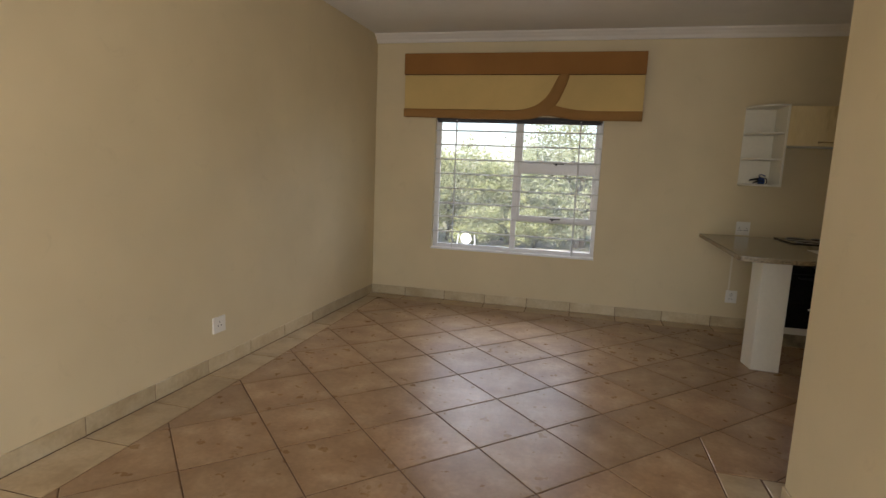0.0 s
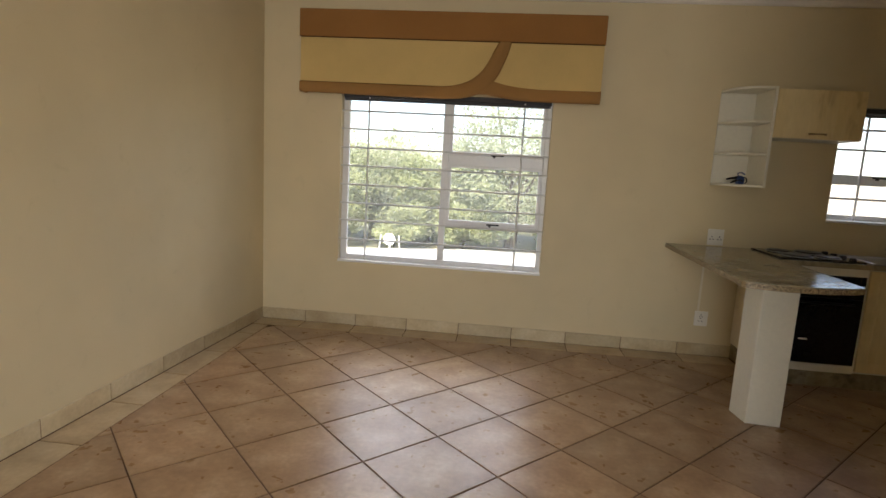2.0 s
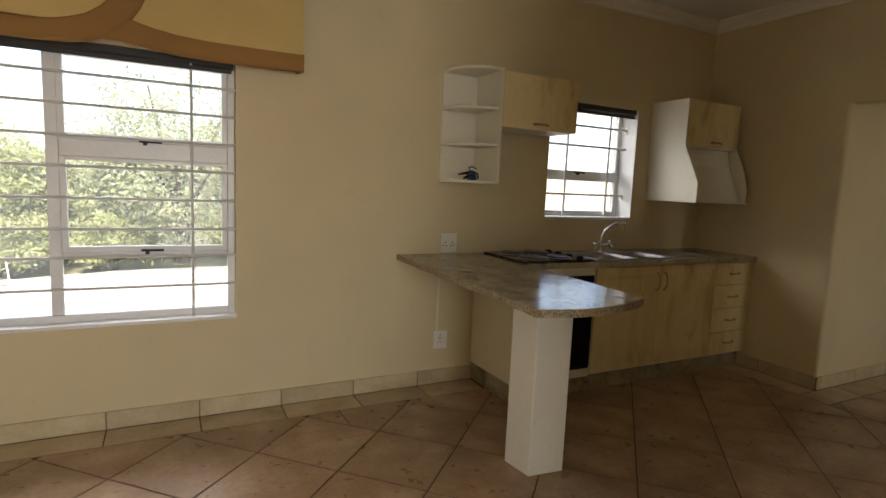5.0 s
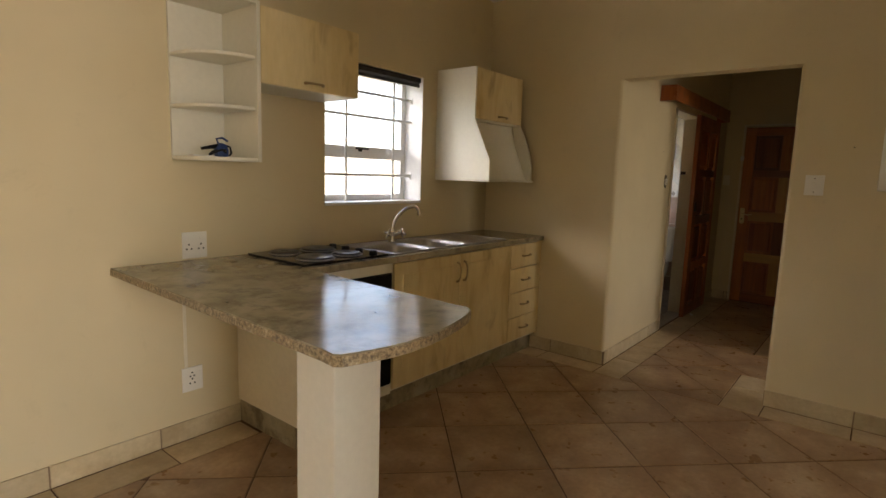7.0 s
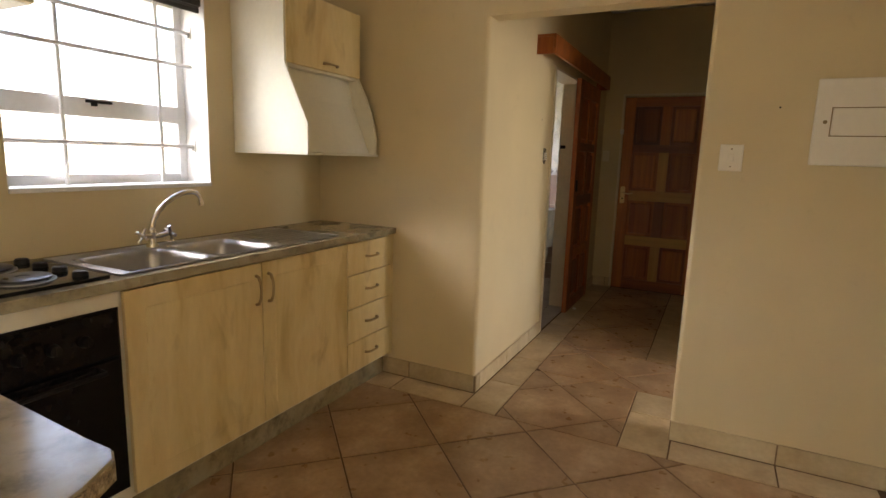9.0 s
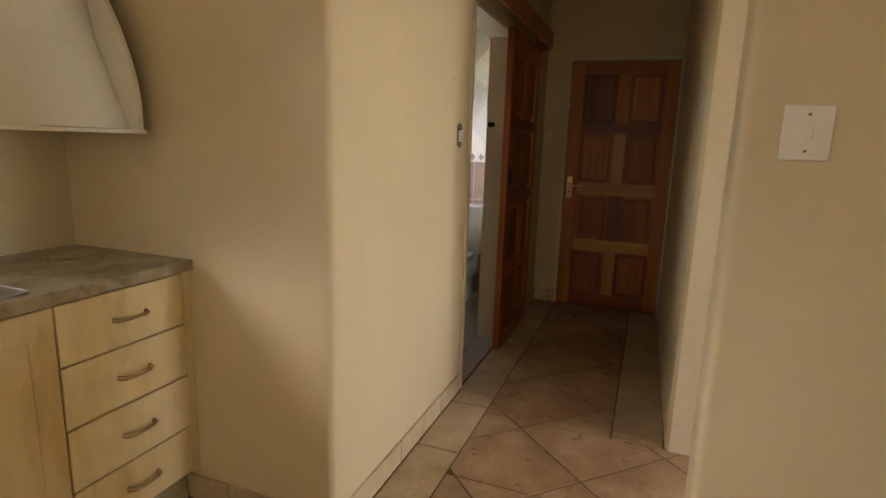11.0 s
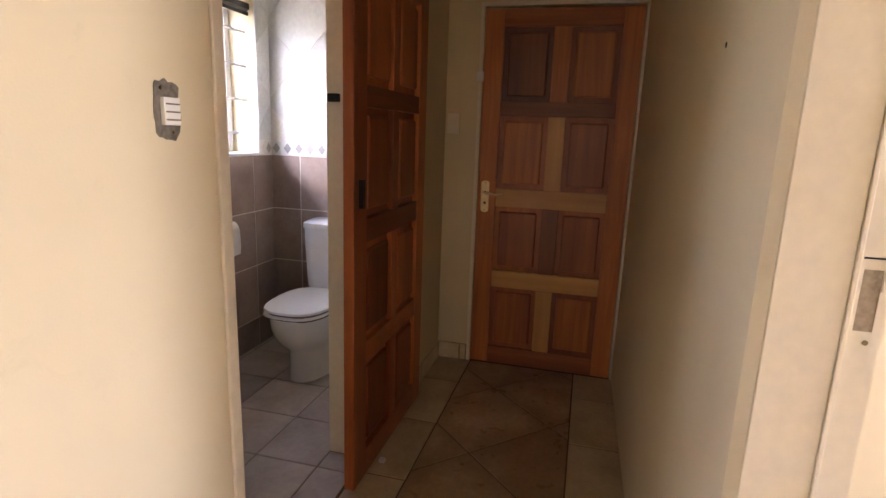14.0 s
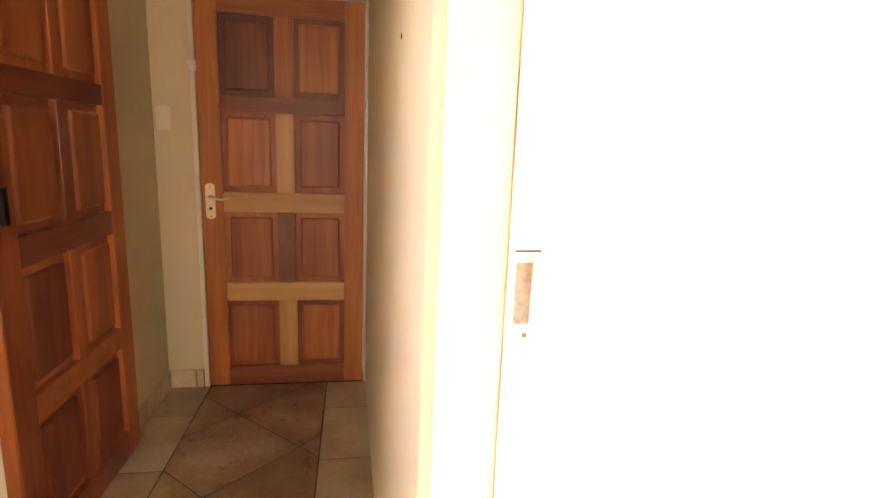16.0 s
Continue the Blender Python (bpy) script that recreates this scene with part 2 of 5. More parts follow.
def maple_foil():
    """Pale printed maple: soft upright figure, cloudy patches and small brown flecks."""
    m = Mat("pale_maple_foil", 0.4)
    m.shift(m.random(), 11.0)
    up = m.stretched(5.0, 5.0, 1.2)
    figure = m.noise(1.1, 3, 0.5, up, 1.2)
    fibre = m.noise(9.0, 4, 0.6, up)
    col = m.ramp(figure, [(0.27, (0.59, 0.43, 0.185)), (0.42, (0.73, 0.585, 0.305)), (0.62, (0.78, 0.65, 0.38)), (0.8, (0.70, 0.54, 0.27))])
    col = m.mix(col, m.ramp(fibre, [(0.3, (0.95, 0.94, 0.92)), (0.7, (1.03, 1.03, 1.03))]), 1.0, "MULTIPLY")
    flecks = m.noise(5.0, 3, 0.5, m.stretched(1.6, 1.6, 0.7), 0.5)
    col = m.mix(col, (0.30, 0.17, 0.065), m.ramp(flecks, [(0.595, (0, 0, 0)), (0.76, (0.5,) * 3)]))
    m.colour(col)
    m.rough(figure, 0.34, 0.5)
    m.bump(fibre, 0.06, 0.0006)
    return m.m


MAPLE = maple_foil()
MELAMINE = plain("white_melamine", (0.76, 0.73, 0.62), 0.5, grain=0.03)
DOOR_WOOD = timber("meranti_door", (0.17, 0.036, 0.008), (0.335, 0.082, 0.016), (0.48, 0.155, 0.032), across=26, rough=0.38, vary=0.6)
DOOR_RAIL = timber("meranti_rail", (0.18, 0.042, 0.009), (0.33, 0.090, 0.018), (0.46, 0.155, 0.034), across=30, axis="y", rough=0.38, vary=0.35)
DARK_RAIL = timber("dark_meranti_rail", (0.06, 0.014, 0.005), (0.12, 0.030, 0.009), (0.20, 0.058, 0.016), across=30, axis="x", rough=0.36, vary=0.3)
PALE_RAIL = timber("pale_door_rail", (0.44, 0.20, 0.046), (0.56, 0.275, 0.07), (0.63, 0.345, 0.10), across=30, axis="y", rough=0.4, vary=0.15)
PALE_WOOD = timber("pale_door_mullion", (0.44, 0.20, 0.046), (0.56, 0.275, 0.07), (0.63, 0.345, 0.10), across=30, rough=0.4, vary=0.15)
STAINLESS = plain("brushed_stainless", (0.42, 0.41, 0.40), 0.42, metal=1.0, grain=0.05, scale=90, relief=0.0)
CHROME = plain("chrome", (0.72, 0.70, 0.66), 0.10, metal=1.0, grain=0.02)
BRASS = plain("aged_brass", (0.72, 0.56, 0.30), 0.3, metal=1.0, grain=0.08)
BRONZE = plain("dull_bronze_pull", (0.24, 0.18, 0.10), 0.35, metal=0.9, grain=0.12)
PULL_METAL = plain("worn_brass_pull", (0.42, 0.31, 0.17), 0.32, metal=0.9, grain=0.1)
HOB_ENAMEL = plain("hob_enamel", (0.008, 0.008, 0.010), 0.10, grain=0.1, relief=0.0, spec=0.5)
BLACK_GLASS = plain("black_enamel", (0.006, 0.006, 0.007), 0.12, grain=0.1, relief=0.0, spec=0.22)
IRON_PLATE = plain("hotplate_iron", (0.03, 0.03, 0.032), 0.3, grain=0.2, spec=0.6)
PORCELAIN = plain("white_porcelain", (0.80, 0.80, 0.80), 0.12, grain=0.01, relief=0.0)
SOCKET_WHITE = plain("socket_plastic", (0.78, 0.75, 0.68), 0.35, grain=0.02)
PAPER = plain("tissue_paper", (0.82, 0.80, 0.77), 0.9, grain=0.04)


def counter_laminate():
    """Olive-beige stone print with smoky brown veins and blotches."""
    m = Mat("stone_laminate", 0.17, spec=0.65)
    ground = m.noise(5.5, 6, 0.6, None, 0.15)
    col = m.ramp(ground, [(0.30, (0.21, 0.175, 0.115)), (0.48, (0.33, 0.285, 0.185)), (0.62, (0.40, 0.355, 0.25)), (0.76, (0.29, 0.26, 0.19))])
    veins = m.noise(8.0, 7, 0.66, m.stretched(1.0, 0.85, 1.0), 0.2)
    col = m.mix(col, (0.085, 0.062, 0.038), m.ramp(veins, [(0.50, (0, 0, 0)), (0.68, (0.7,) * 3)]))
    smoke = m.noise(20.0, 5, 0.65, None, 0.2)
    col = m.mix(col, (0.13, 0.10, 0.065), m.ramp(smoke, [(0.56, (0, 0, 0)), (0.74, (0.6,) * 3)]))
    m.colour(col)
    return m.m


LAMINATE = counter_laminate()


def speckle():
    m = Mat("speckled_edge", 0.5)
    v = m.noise(80, 5, 0.75)
    col = m.ramp(v, [(0.34, (0.05, 0.035, 0.02)), (0.47, (0.22, 0.16, 0.085)), (0.58, (0.40, 0.31, 0.18)), (0.70, (0.58, 0.50, 0.36))])
    m.colour(col)
    m.bump(v, 0.2, 0.001)
    return m.m


EDGE_SPECKLE = speckle()


def fabric(name, c, weave=420):
    m = Mat(name, 0.9, spec=0.1)
    slow = m.noise(2.0, 3)
    col = m.ramp(slow, [(0.3, scaled(c, 0.9)), (0.7, scaled(c, 1.06))])
    w = m.t.nodes.new("ShaderNodeTexWave")
    w.inputs["Scale"].default_value = weave
    m.t.links.new(m.pos, w.inputs["Vector"])
    m.colour(m.mix(col, m.ramp(m.noise(weave * 0.5, 2), [(0.3, (0.94,) * 3), (0.7, (1.04,) * 3)]), 1.0, "MULTIPLY"))
    m.bump(w.outputs["Fac"], 0.2, 0.001)
    return m.m


FABRIC_BROWN = fabric("rust_brown_fabric", (0.31, 0.15, 0.048))
FABRIC_TAN = fabric("tan_binding_fabric", (0.34, 0.185, 0.065))
FABRIC_CREAM = fabric("straw_fabric", (0.62, 0.45, 0.185))
BLIND_DARK = plain("dark_blind", (0.035, 0.033, 0.035), 0.6, grain=0.2)


def glass():
    m = Mat("window_glass", 0.0)
    m.colour((1.0, 1.0, 1.0))
    m.b.inputs["Transmission Weight"].default_value = 1.0
    m.b.inputs["IOR"].default_value = 1.05
    # white translucent share paints the veiling glare over the view outside
    veil = m.t.nodes.new("ShaderNodeBsdfTranslucent")
    veil.inputs["Color"].default_value = (0.8, 0.8, 0.78, 1.0)
    veil_mix = m.t.nodes.new("ShaderNodeMixShader")
    m.t.links.new(m.ramp(m.noise(3.0, 5), [(0.3, (0.04,) * 3), (0.7, (0.075,) * 3)]), veil_mix.inputs[0])
    m.t.links.new(m.b.outputs[0], veil_mix.inputs[1])
    m.t.links.new(veil.outputs[0], veil_mix.inputs[2])
    m.t.links.new(veil_mix.outputs[0], m.t.nodes["Material Output"].inputs["Surface"])
    return m.m


GLASS = glass()

# ---- plan ----
CEIL = 2.86
LEFT_X = ((-2.35, 5.74), (-2.52, 1.2), (-2.66, -2.6))      # the long left wall runs slightly askew
BACK_Y, BACK_OUT = 5.735, 5.985
KIT_X = 4.0
HALL_L, HALL_R, END_X = 4.612, 3.57, 7.285
PIER = (0.885, 2.50)
A, LX, LY = 0.325, -0.84, 3.55                               # half diagonal of the floor tiles and one tile corner

# ---- walls ----
WIN = (-1.665, 0.095, 0.583, 2.02)
KWIN = (2.28, 3.16, 1.182, 2.055)
BWIN = (6.15, 7.135, 1.20, 2.06)


def wall_back():
    bm = bmesh.new()
    xs = [-2.9, WIN[0], WIN[1], KWIN[0], KWIN[1], BWIN[0], BWIN[1], 7.6]
    for k in range(0, 7, 2):
        bx(bm, xs[k], BACK_Y, -0.3, xs[k + 1], BACK_OUT, CEIL)
    for a, b, lo, hi in (WIN, KWIN, BWIN):
        bx(bm, a, BACK_Y, -0.3, b, BACK_OUT, lo)
        bx(bm, a, BACK_Y, hi, b, BACK_OUT, CEIL)
    return structure("wall_back", bm, WALL, "cream painted plaster wall with three window openings", "wall")


wall_back()
structure("wall_left", prism(bmesh.new(), [LEFT_X[0], LEFT_X[1], LEFT_X[2], (-2.9, -2.6), (-2.9, 5.74)], "z", -0.3, CEIL), WALL, "cream painted plaster wall with worn patches", "wall")

bm = bmesh.new()
ROUND = [(0.022 * (1 - math.cos(radians(a))), 0.022 * (1 - math.sin(radians(a)))) for a in range(0, 91, 9)]
prism(bm, [(KIT_X + 0.12, HALL_L), (KIT_X + 0.12, BACK_Y), (KIT_X, BACK_Y)] + [(KIT_X + u, HALL_L + v) for u, v in ROUND], "z", -0.05, 2.08)
bx(bm, KIT_X, HALL_L, 2.08, KIT_X + 0.12, BACK_Y, CEIL)
bx(bm, KIT_X, 3.555, 2.08, KIT_X + 0.12, HALL_L, CEIL)
prism(bm, [(KIT_X + 0.12, 3.555), (KIT_X + 0.12, PIER[1]), (KIT_X, PIER[1])] + [(KIT_X + u, 3.555 - v) for u, v in ROUND], "z", -0.05, 2.08)
bx(bm, KIT_X, PIER[1], 2.08, KIT_X + 0.12, 3.555, CEIL)
structure("wall_kitchen", bm, WALL, "cream painted wall with an open passage doorway", "wall")

bm = bmesh.new()
bx(bm, PIER[0], -2.6, -0.05, PIER[0] + 0.2, PIER[1], CEIL, 0.006)
bx(bm, PIER[0] + 0.2, PIER[1] - 0.2, -0.05, KIT_X + 0.12, PIER[1], CEIL)
structure("wall_pier", bm, WALL, "cream painted corner of a projecting wall", "wall")

# unseen rear end behind the start, its opening assumed and placed for light
bm = bmesh.new()
bx(bm, -2.88, -1.9, -0.3, -1.35, -1.7, CEIL)
bx(bm, 0.8, -1.9, -0.3, 1.07, -1.7, CEIL)
bx(bm, -1.35, -1.9, 2.2, 0.8, -1.7, CEIL)
structure("wall_rear", bm, WALL, "unseen cream end wall with a wide opening added for light", "wall")

# hall and bathroom walls
BATH_DOOR = (5.30, 6.15, 2.03)
bm = bmesh.new()
bx(bm, KIT_X + 0.12, HALL_L, -0.05, BATH_DOOR[0], HALL_L + 0.16, CEIL)
bx(bm, BATH_DOOR[0], HALL_L, BATH_DOOR[2], BATH_DOOR[1], HALL_L + 0.16, CEIL)
bx(bm, BATH_DOOR[1], HALL_L, -0.05, END_X, HALL_L + 0.16, CEIL)
structure("wall_hall_left", bm, HALL_WALL, "cream painted hall wall with a bathroom doorway", "wall")
SIDE_DOOR = (KIT_X + 0.12, 5.08, 2.05)
bm = bmesh.new()
prism(bm, [(SIDE_DOOR[1], HALL_R - 0.18), (END_X, HALL_R - 0.18), (END_X, HALL_R + 0.002), (SIDE_DOOR[1] + 0.022, HALL_R - 0.022), (SIDE_DOOR[1], HALL_R - 0.037)], "z", -0.05, CEIL)
bx(bm, SIDE_DOOR[0], HALL_R - 0.18, SIDE_DOOR[2], SIDE_DOOR[1], HALL_R - 0.025, CEIL)
structure("wall_hall_right", bm, HALL_WALL, "cream painted hall wall beside a bright doorway", "wall")
END_DOOR = (3.583, 4.408, 2.03)
bm = bmesh.new()
bx(bm, END_X, 3.2, -0.05, END_X + 0.2, END_DOOR[0], CEIL)
bx(bm, END_X, END_DOOR[0], END_DOOR[2], END_X + 0.2, END_DOOR[1], CEIL)
bx(bm, END_X, END_DOOR[1], -0.05, END_X + 0.2, BACK_Y, CEIL)
structure("wall_hall_end", bm, HALL_WALL, "cream painted wall at the end of the hall", "wall")
structure("wall_behind_door", box(END_X + 0.28, 3.3, -0.05, END_X + 0.32, 4.8, CEIL), WALL, "plain wall behind the closed door", "wall")

# bright side room
SIDE_WIN = (4.25, 5.2, 0.75, 2.15)
SIDE_X = 5.32
bm = bmesh.new()
bx(bm, KIT_X + 0.12, -0.2, -0.3, SIDE_WIN[0], 0.0, CEIL)
bx(bm, SIDE_WIN[1], -0.2, -0.3, SIDE_X + 0.15, 0.0, CEIL)
bx(bm, SIDE_WIN[0], -0.2, -0.3, SIDE_WIN[1], 0.0, SIDE_WIN[2])
bx(bm, SIDE_WIN[0], -0.2, SIDE_WIN[3], SIDE_WIN[1], 0.0, CEIL)
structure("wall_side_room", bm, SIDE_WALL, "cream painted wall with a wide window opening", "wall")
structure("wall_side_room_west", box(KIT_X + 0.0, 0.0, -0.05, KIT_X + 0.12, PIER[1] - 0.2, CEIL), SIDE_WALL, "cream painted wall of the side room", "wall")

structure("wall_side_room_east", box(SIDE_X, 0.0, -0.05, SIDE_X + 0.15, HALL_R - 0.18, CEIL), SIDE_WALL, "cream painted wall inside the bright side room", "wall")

structure("ceiling", box(-2.9, -2.8, CEIL, END_X + 0.4, BACK_OUT, CEIL + 0.15), WHITE_CEILING, "off-white painted plaster ceiling", "ceiling")

# cornice: two rounded beads and a cove
CORNICE_PROFILE = [(0, -0.085), (0.018, -0.085), (0.028, -0.075), (0.030, -0.062), (0.036, -0.052), (0.050, -0.046), (0.062, -0.036), (0.070, -0.024), (0.086, -0.020), (0.096, -0.010), (0.098, 0.0), (0, 0)]
bm = prism(bmesh.new(), [(BACK_Y - u, CEIL + v) for u, v in CORNICE_PROFILE], "x", -2.352, KIT_X)
prism(bm, [(KIT_X - u, CEIL + v) for u, v in CORNICE_PROFILE], "y", PIER[1], BACK_Y - 0.004)
smooth(structure("trim_cornice", bm, CORNICE, "off-white moulded plaster cornice with two beads", "cornice"), 50)


# ---- tiled floors ----
def clip(poly, x0, y0, x1, y1):
    """The convex polygon cut to a rectangle."""
    for axis, limit, keep in ((0, x0, 1), (0, x1, -1), (1, y0, 1), (1, y1, -1)):
        out = []
        for k in range(len(poly)):
            p, q = poly[k - 1], poly[k]
            a, b = (p[axis] - limit) * keep, (q[axis] - limit) * keep
            if (a < 0) != (b < 0):
                f = a / (a - b)
                out.append((p[0] + f * (q[0] - p[0]), p[1] + f * (q[1] - p[1])))
            if b >= 0:
                out.append(q)
        poly = out
        if len(poly) < 3:
            return []
    return poly


def area(poly):
    return 0.5 * abs(sum(poly[k - 1][0] * poly[k][1] - poly[k][0] * poly[k - 1][1] for k in range(len(poly))))


def inset(poly, d):
    """Moves every side of a convex polygon inwards by d."""
    n = len(poly)
    if sum(poly[k - 1][0] * poly[k][1] - poly[k][0] * poly[k - 1][1] for k in range(n)) < 0:
        poly = poly[::-1]
    pts = []
    for k in range(n):
        a, b, c = Vector(poly[k - 1]), Vector(poly[k]), Vector(poly[(k + 1) % n])
        u, v = (b - a), (c - b)
        if u.length < 1e-4 or v.length < 1e-4:
            continue
        u, v = u.normalized(), v.normalized()
        nu, nv = Vector((-u.y, u.x)), Vector((-v.y, v.x))
        s = nu + nv
        pts.append(tuple(b + s * (d / max(0.35, 1 + nu.dot(nv)))))
    return pts


def tile_mesh(name, poly, top=0.0, thick=0.012, joint=0.0036, worn=0.003):
    """One tile: sides in the joint, a worn edge and a flat face."""
    rings = [[(*p, top - thick) for p in inset(poly, joint)], [(*p, top - 0.002) for p in inset(poly, joint)], [(*p, top) for p in inset(poly, joint + worn)]]
    if len({len(r) for r in rings}) > 1 or len(rings[0]) < 3:
        return None
    return mesh_of(name, loft(bmesh.new(), rings))


def lay(name, me, material, parent, x=0.0, y=0.0, z=0.0):
    ob = new(name, me)
    if not me.materials:
        me.materials.append(material)
    ob.location = (x, y, z)
    return hang(ob, parent)


floor = structure("floor", box(-2.9, -2.8, -0.2, END_X + 0.2, BACK_Y, -0.004), GROUT, "brown-beige glazed tile floor laid diagonally with a pale border", "floor")


def lay_floor():
    """Diagonal field tiles, cut along the borders."""
    full = tile_mesh("tile", [(A, 0), (0, A), (-A, 0), (0, -A)])
    fields = [(-2.2, -2.6, 0.66, 5.525), (0.66, 2.72, 1.72, 5.525), (1.72, 2.72, 3.795, 5.25), (3.795, 3.77, 4.52, 4.40), (4.52, 3.39, 5.09, 4.40), (5.09, 3.785, END_X, 4.40), (4.13, 0.0, SIDE_X, 3.39)]
    for i in range(-6, 29):
        for j in range(-20, 9):
            if (i + j) % 2 == 0:
                continue
            cx, cy = LX + A * i, LY + A * j
            diamond = [(cx + A, cy), (cx, cy + A), (cx - A, cy), (cx, cy - A)]
            cuts = [clip(diamond, *f) for f in fields]
            whole = sum(area(c) for c in cuts if len(c) > 2)
            if whole > 2 * A * A - 1e-4:
                lay("floor_tile", full, FLOOR_TILE, floor, cx, cy)
                continue
            for piece in cuts:
                if len(piece) < 3 or area(piece) < 0.003:
                    continue
                rel = []
                for p in piece:
                    if not rel or (Vector(p) - Vector(rel[-1])).length > 0.002:
                        rel.append(p)
                if (Vector(rel[0]) - Vector(rel[-1])).length < 0.002:
                    rel.pop()
                me = tile_mesh("tile_cut", [(p[0] - cx, p[1] - cy) for p in rel])
                if me:
                    lay("floor_tile", me, FLOOR_TILE, floor, cx, cy)


def strip(x0, y0, x1, y1, along, start, pitch=0.4596):
    """A row of border tiles; along is the axis of the row."""
    a, b = (x0, x1) if along == "x" else (y0, y1)
    edges = sorted([a, b] + [start + pitch * k for k in range(-40, 41) if a + 0.02 < start + pitch * k < b - 0.02])
    for p, q in zip(edges, edges[1:]):
        r = (p, y0, q, y1) if along == "x" else (x0, p, x1, q)
        mx, my = (r[0] + r[2]) / 2, (r[1] + r[3]) / 2
        me = tile_mesh("border", [(r[0] - mx, r[1] - my), (r[2] - mx, r[1] - my), (r[2] - mx, r[3] - my), (r[0] - mx, r[3] - my)])
        if me:
            lay("border_tile", me, BORDER_TILE, floor, mx, my)


def skirting(name, x0, y0, x1, y1, start, pitch=0.4596, height=0.10, thick=0.011):
    """Skirting tiles along a line, standing to the left of its direction."""
    d = Vector((x1 - x0, y1 - y0))
    length = d.length
    d.normalize()
    n = Vector((-d.y, d.x))
    host = structure(name, prism(bmesh.new(), [(x0, y0), (x1, y1), (x1 + n.x * 0.006, y1 + n.y * 0.006), (x0 + n.x * 0.006, y0 + n.y * 0.006)], "z", -0.004, height - 0.003), SKIRT_GROUT, "beige tile skirting along the wall", "skirting")
    cuts = sorted([0.0, length] + [start + pitch * k for k in range(-40, 41) if 0.015 < start + pitch * k < length - 0.015])
    for a, b in zip(cuts, cuts[1:]):
        p, q = a + 0.0035, b - 0.0035
        bm = bmesh.new()
        prism(bm, [(x0 + d.x * p, y0 + d.y * p), (x0 + d.x * q, y0 + d.y * q), (x0 + d.x * q + n.x * thick, y0 + d.y * q + n.y * thick), (x0 + d.x * p + n.x * thick, y0 + d.y * p + n.y * thick)], "z", 0.001, height)
        bevelled(bm, 0.002, 1)
        lay("skirting_tile", mesh_of("skirting_tile", bm), SKIRT_TILE, host)


# ---- ground and garden ----
GRASS = plain("dry_grass_ground", (0.16, 0.15, 0.075), 0.95, grain=0.35, scale=3.0)
CONCRETE = plain("pale_paving", (0.46, 0.43, 0.38), 0.85, grain=0.15, scale=6.0)
structure("ground", box(-400, -400, -0.8, 400, 600, -0.55), GRASS, "dry grassy ground reaching far away", "ground")
structure("pavement", prism(bmesh.new(), [(-14, 6.0), (2.4, 6.0), (2.4, 14.6), (-1.0, 14.3), (-3.6, 13.3), (-14, 11.0)], "z", -0.56, -0.5), CONCRETE, "pale sunlit concrete driveway", "driveway")


# ---- kitchen ----
def worktop():
    ob = thing("worktop", 2.6, 5.4, 0.885, "grey-brown stone-patterned laminate worktop with a rounded breakfast bar", "worktop")
    curve = [(1.045, 4.122), (1.10, 4.105), (1.17, 4.086), (1.24, 4.077), (1.34, 4.08), (1.45, 4.098), (1.53, 4.118), (1.60, 4.14), (1.66, 4.172), (1.675, 4.20), (1.675, 4.26)]
    outline = [(1.09, 5.733), (1.038, 4.20), (1.030, 4.14)] + curve + [(1.72, 5.16), (3.998, 5.16), (3.998, 5.733)]
    bar = outline[:-3] + [(1.72, 5.16), (2.37, 5.16), (2.37, 5.733)]
    part("slab", bevelled(prism(bmesh.new(), bar, "z", 0.887, 0.922), 0.0015, 2, 25), LAMINATE, ob)
    for cut in ((2.3702, 5.16, 3.09, 5.215), (2.3702, 5.585, 3.09, 5.733), (3.0902, 5.16, 3.998, 5.733)):
        part("slab", box(cut[0], cut[1], 0.887, cut[2], cut[3], 0.922), LAMINATE, ob)
    edge = outline[:-2]
    bm = bmesh.new()
    rows = []
    for k, p in enumerate(edge):
        a, b = Vector(edge[max(k - 1, 0)]), Vector(edge[min(k + 1, len(edge) - 1)])
        d = (b - a).normalized()
        n = Vector((d.y, -d.x)) * -1
        q0, q1 = Vector(p) + n * 0.001, Vector(p) - n * 0.0025
        rows.append([(q0.x, q0.y, 0.8885), (q1.x, q1.y, 0.8895), (q1.x, q1.y, 0.9165), (q0.x, q0.y, 0.9175)])
    loft(bm, rows)
    part("edge_band", bm, EDGE_SPECKLE, ob, "speckled brown edge strip")
    return ob


worktop()
leg = thing("counter_leg", 1.4, 4.5, 0.0, "white painted slab leg holding up the breakfast bar", "counter leg")
part("slab", bevelled(prism(bmesh.new(), [(1.265, 4.62), (1.288, 4.445), (1.482, 4.425), (1.482, 4.62)], "z", 0.0, 0.887), 0.004), MELAMINE, leg)

F, CARC = 5.175, 5.195                          # front of the doors and of the carcasses


def pull_upright(x, y, z0, z1, parent):
    bm = tube(bmesh.new(), [(x, y, z0), (x, y - 0.016, z0 + 0.004), (x, y - 0.028, z0 + 0.03), (x, y - 0.031, (z0 + z1) / 2), (x, y - 0.028, z1 - 0.03), (x, y - 0.016, z1 - 0.004), (x, y, z1)], [0.0075, 0.007, 0.006, 0.0055, 0.006, 0.007, 0.0075], 10)
    return smooth(part("pull", bm, PULL_METAL, parent, "worn brass bow handle"))


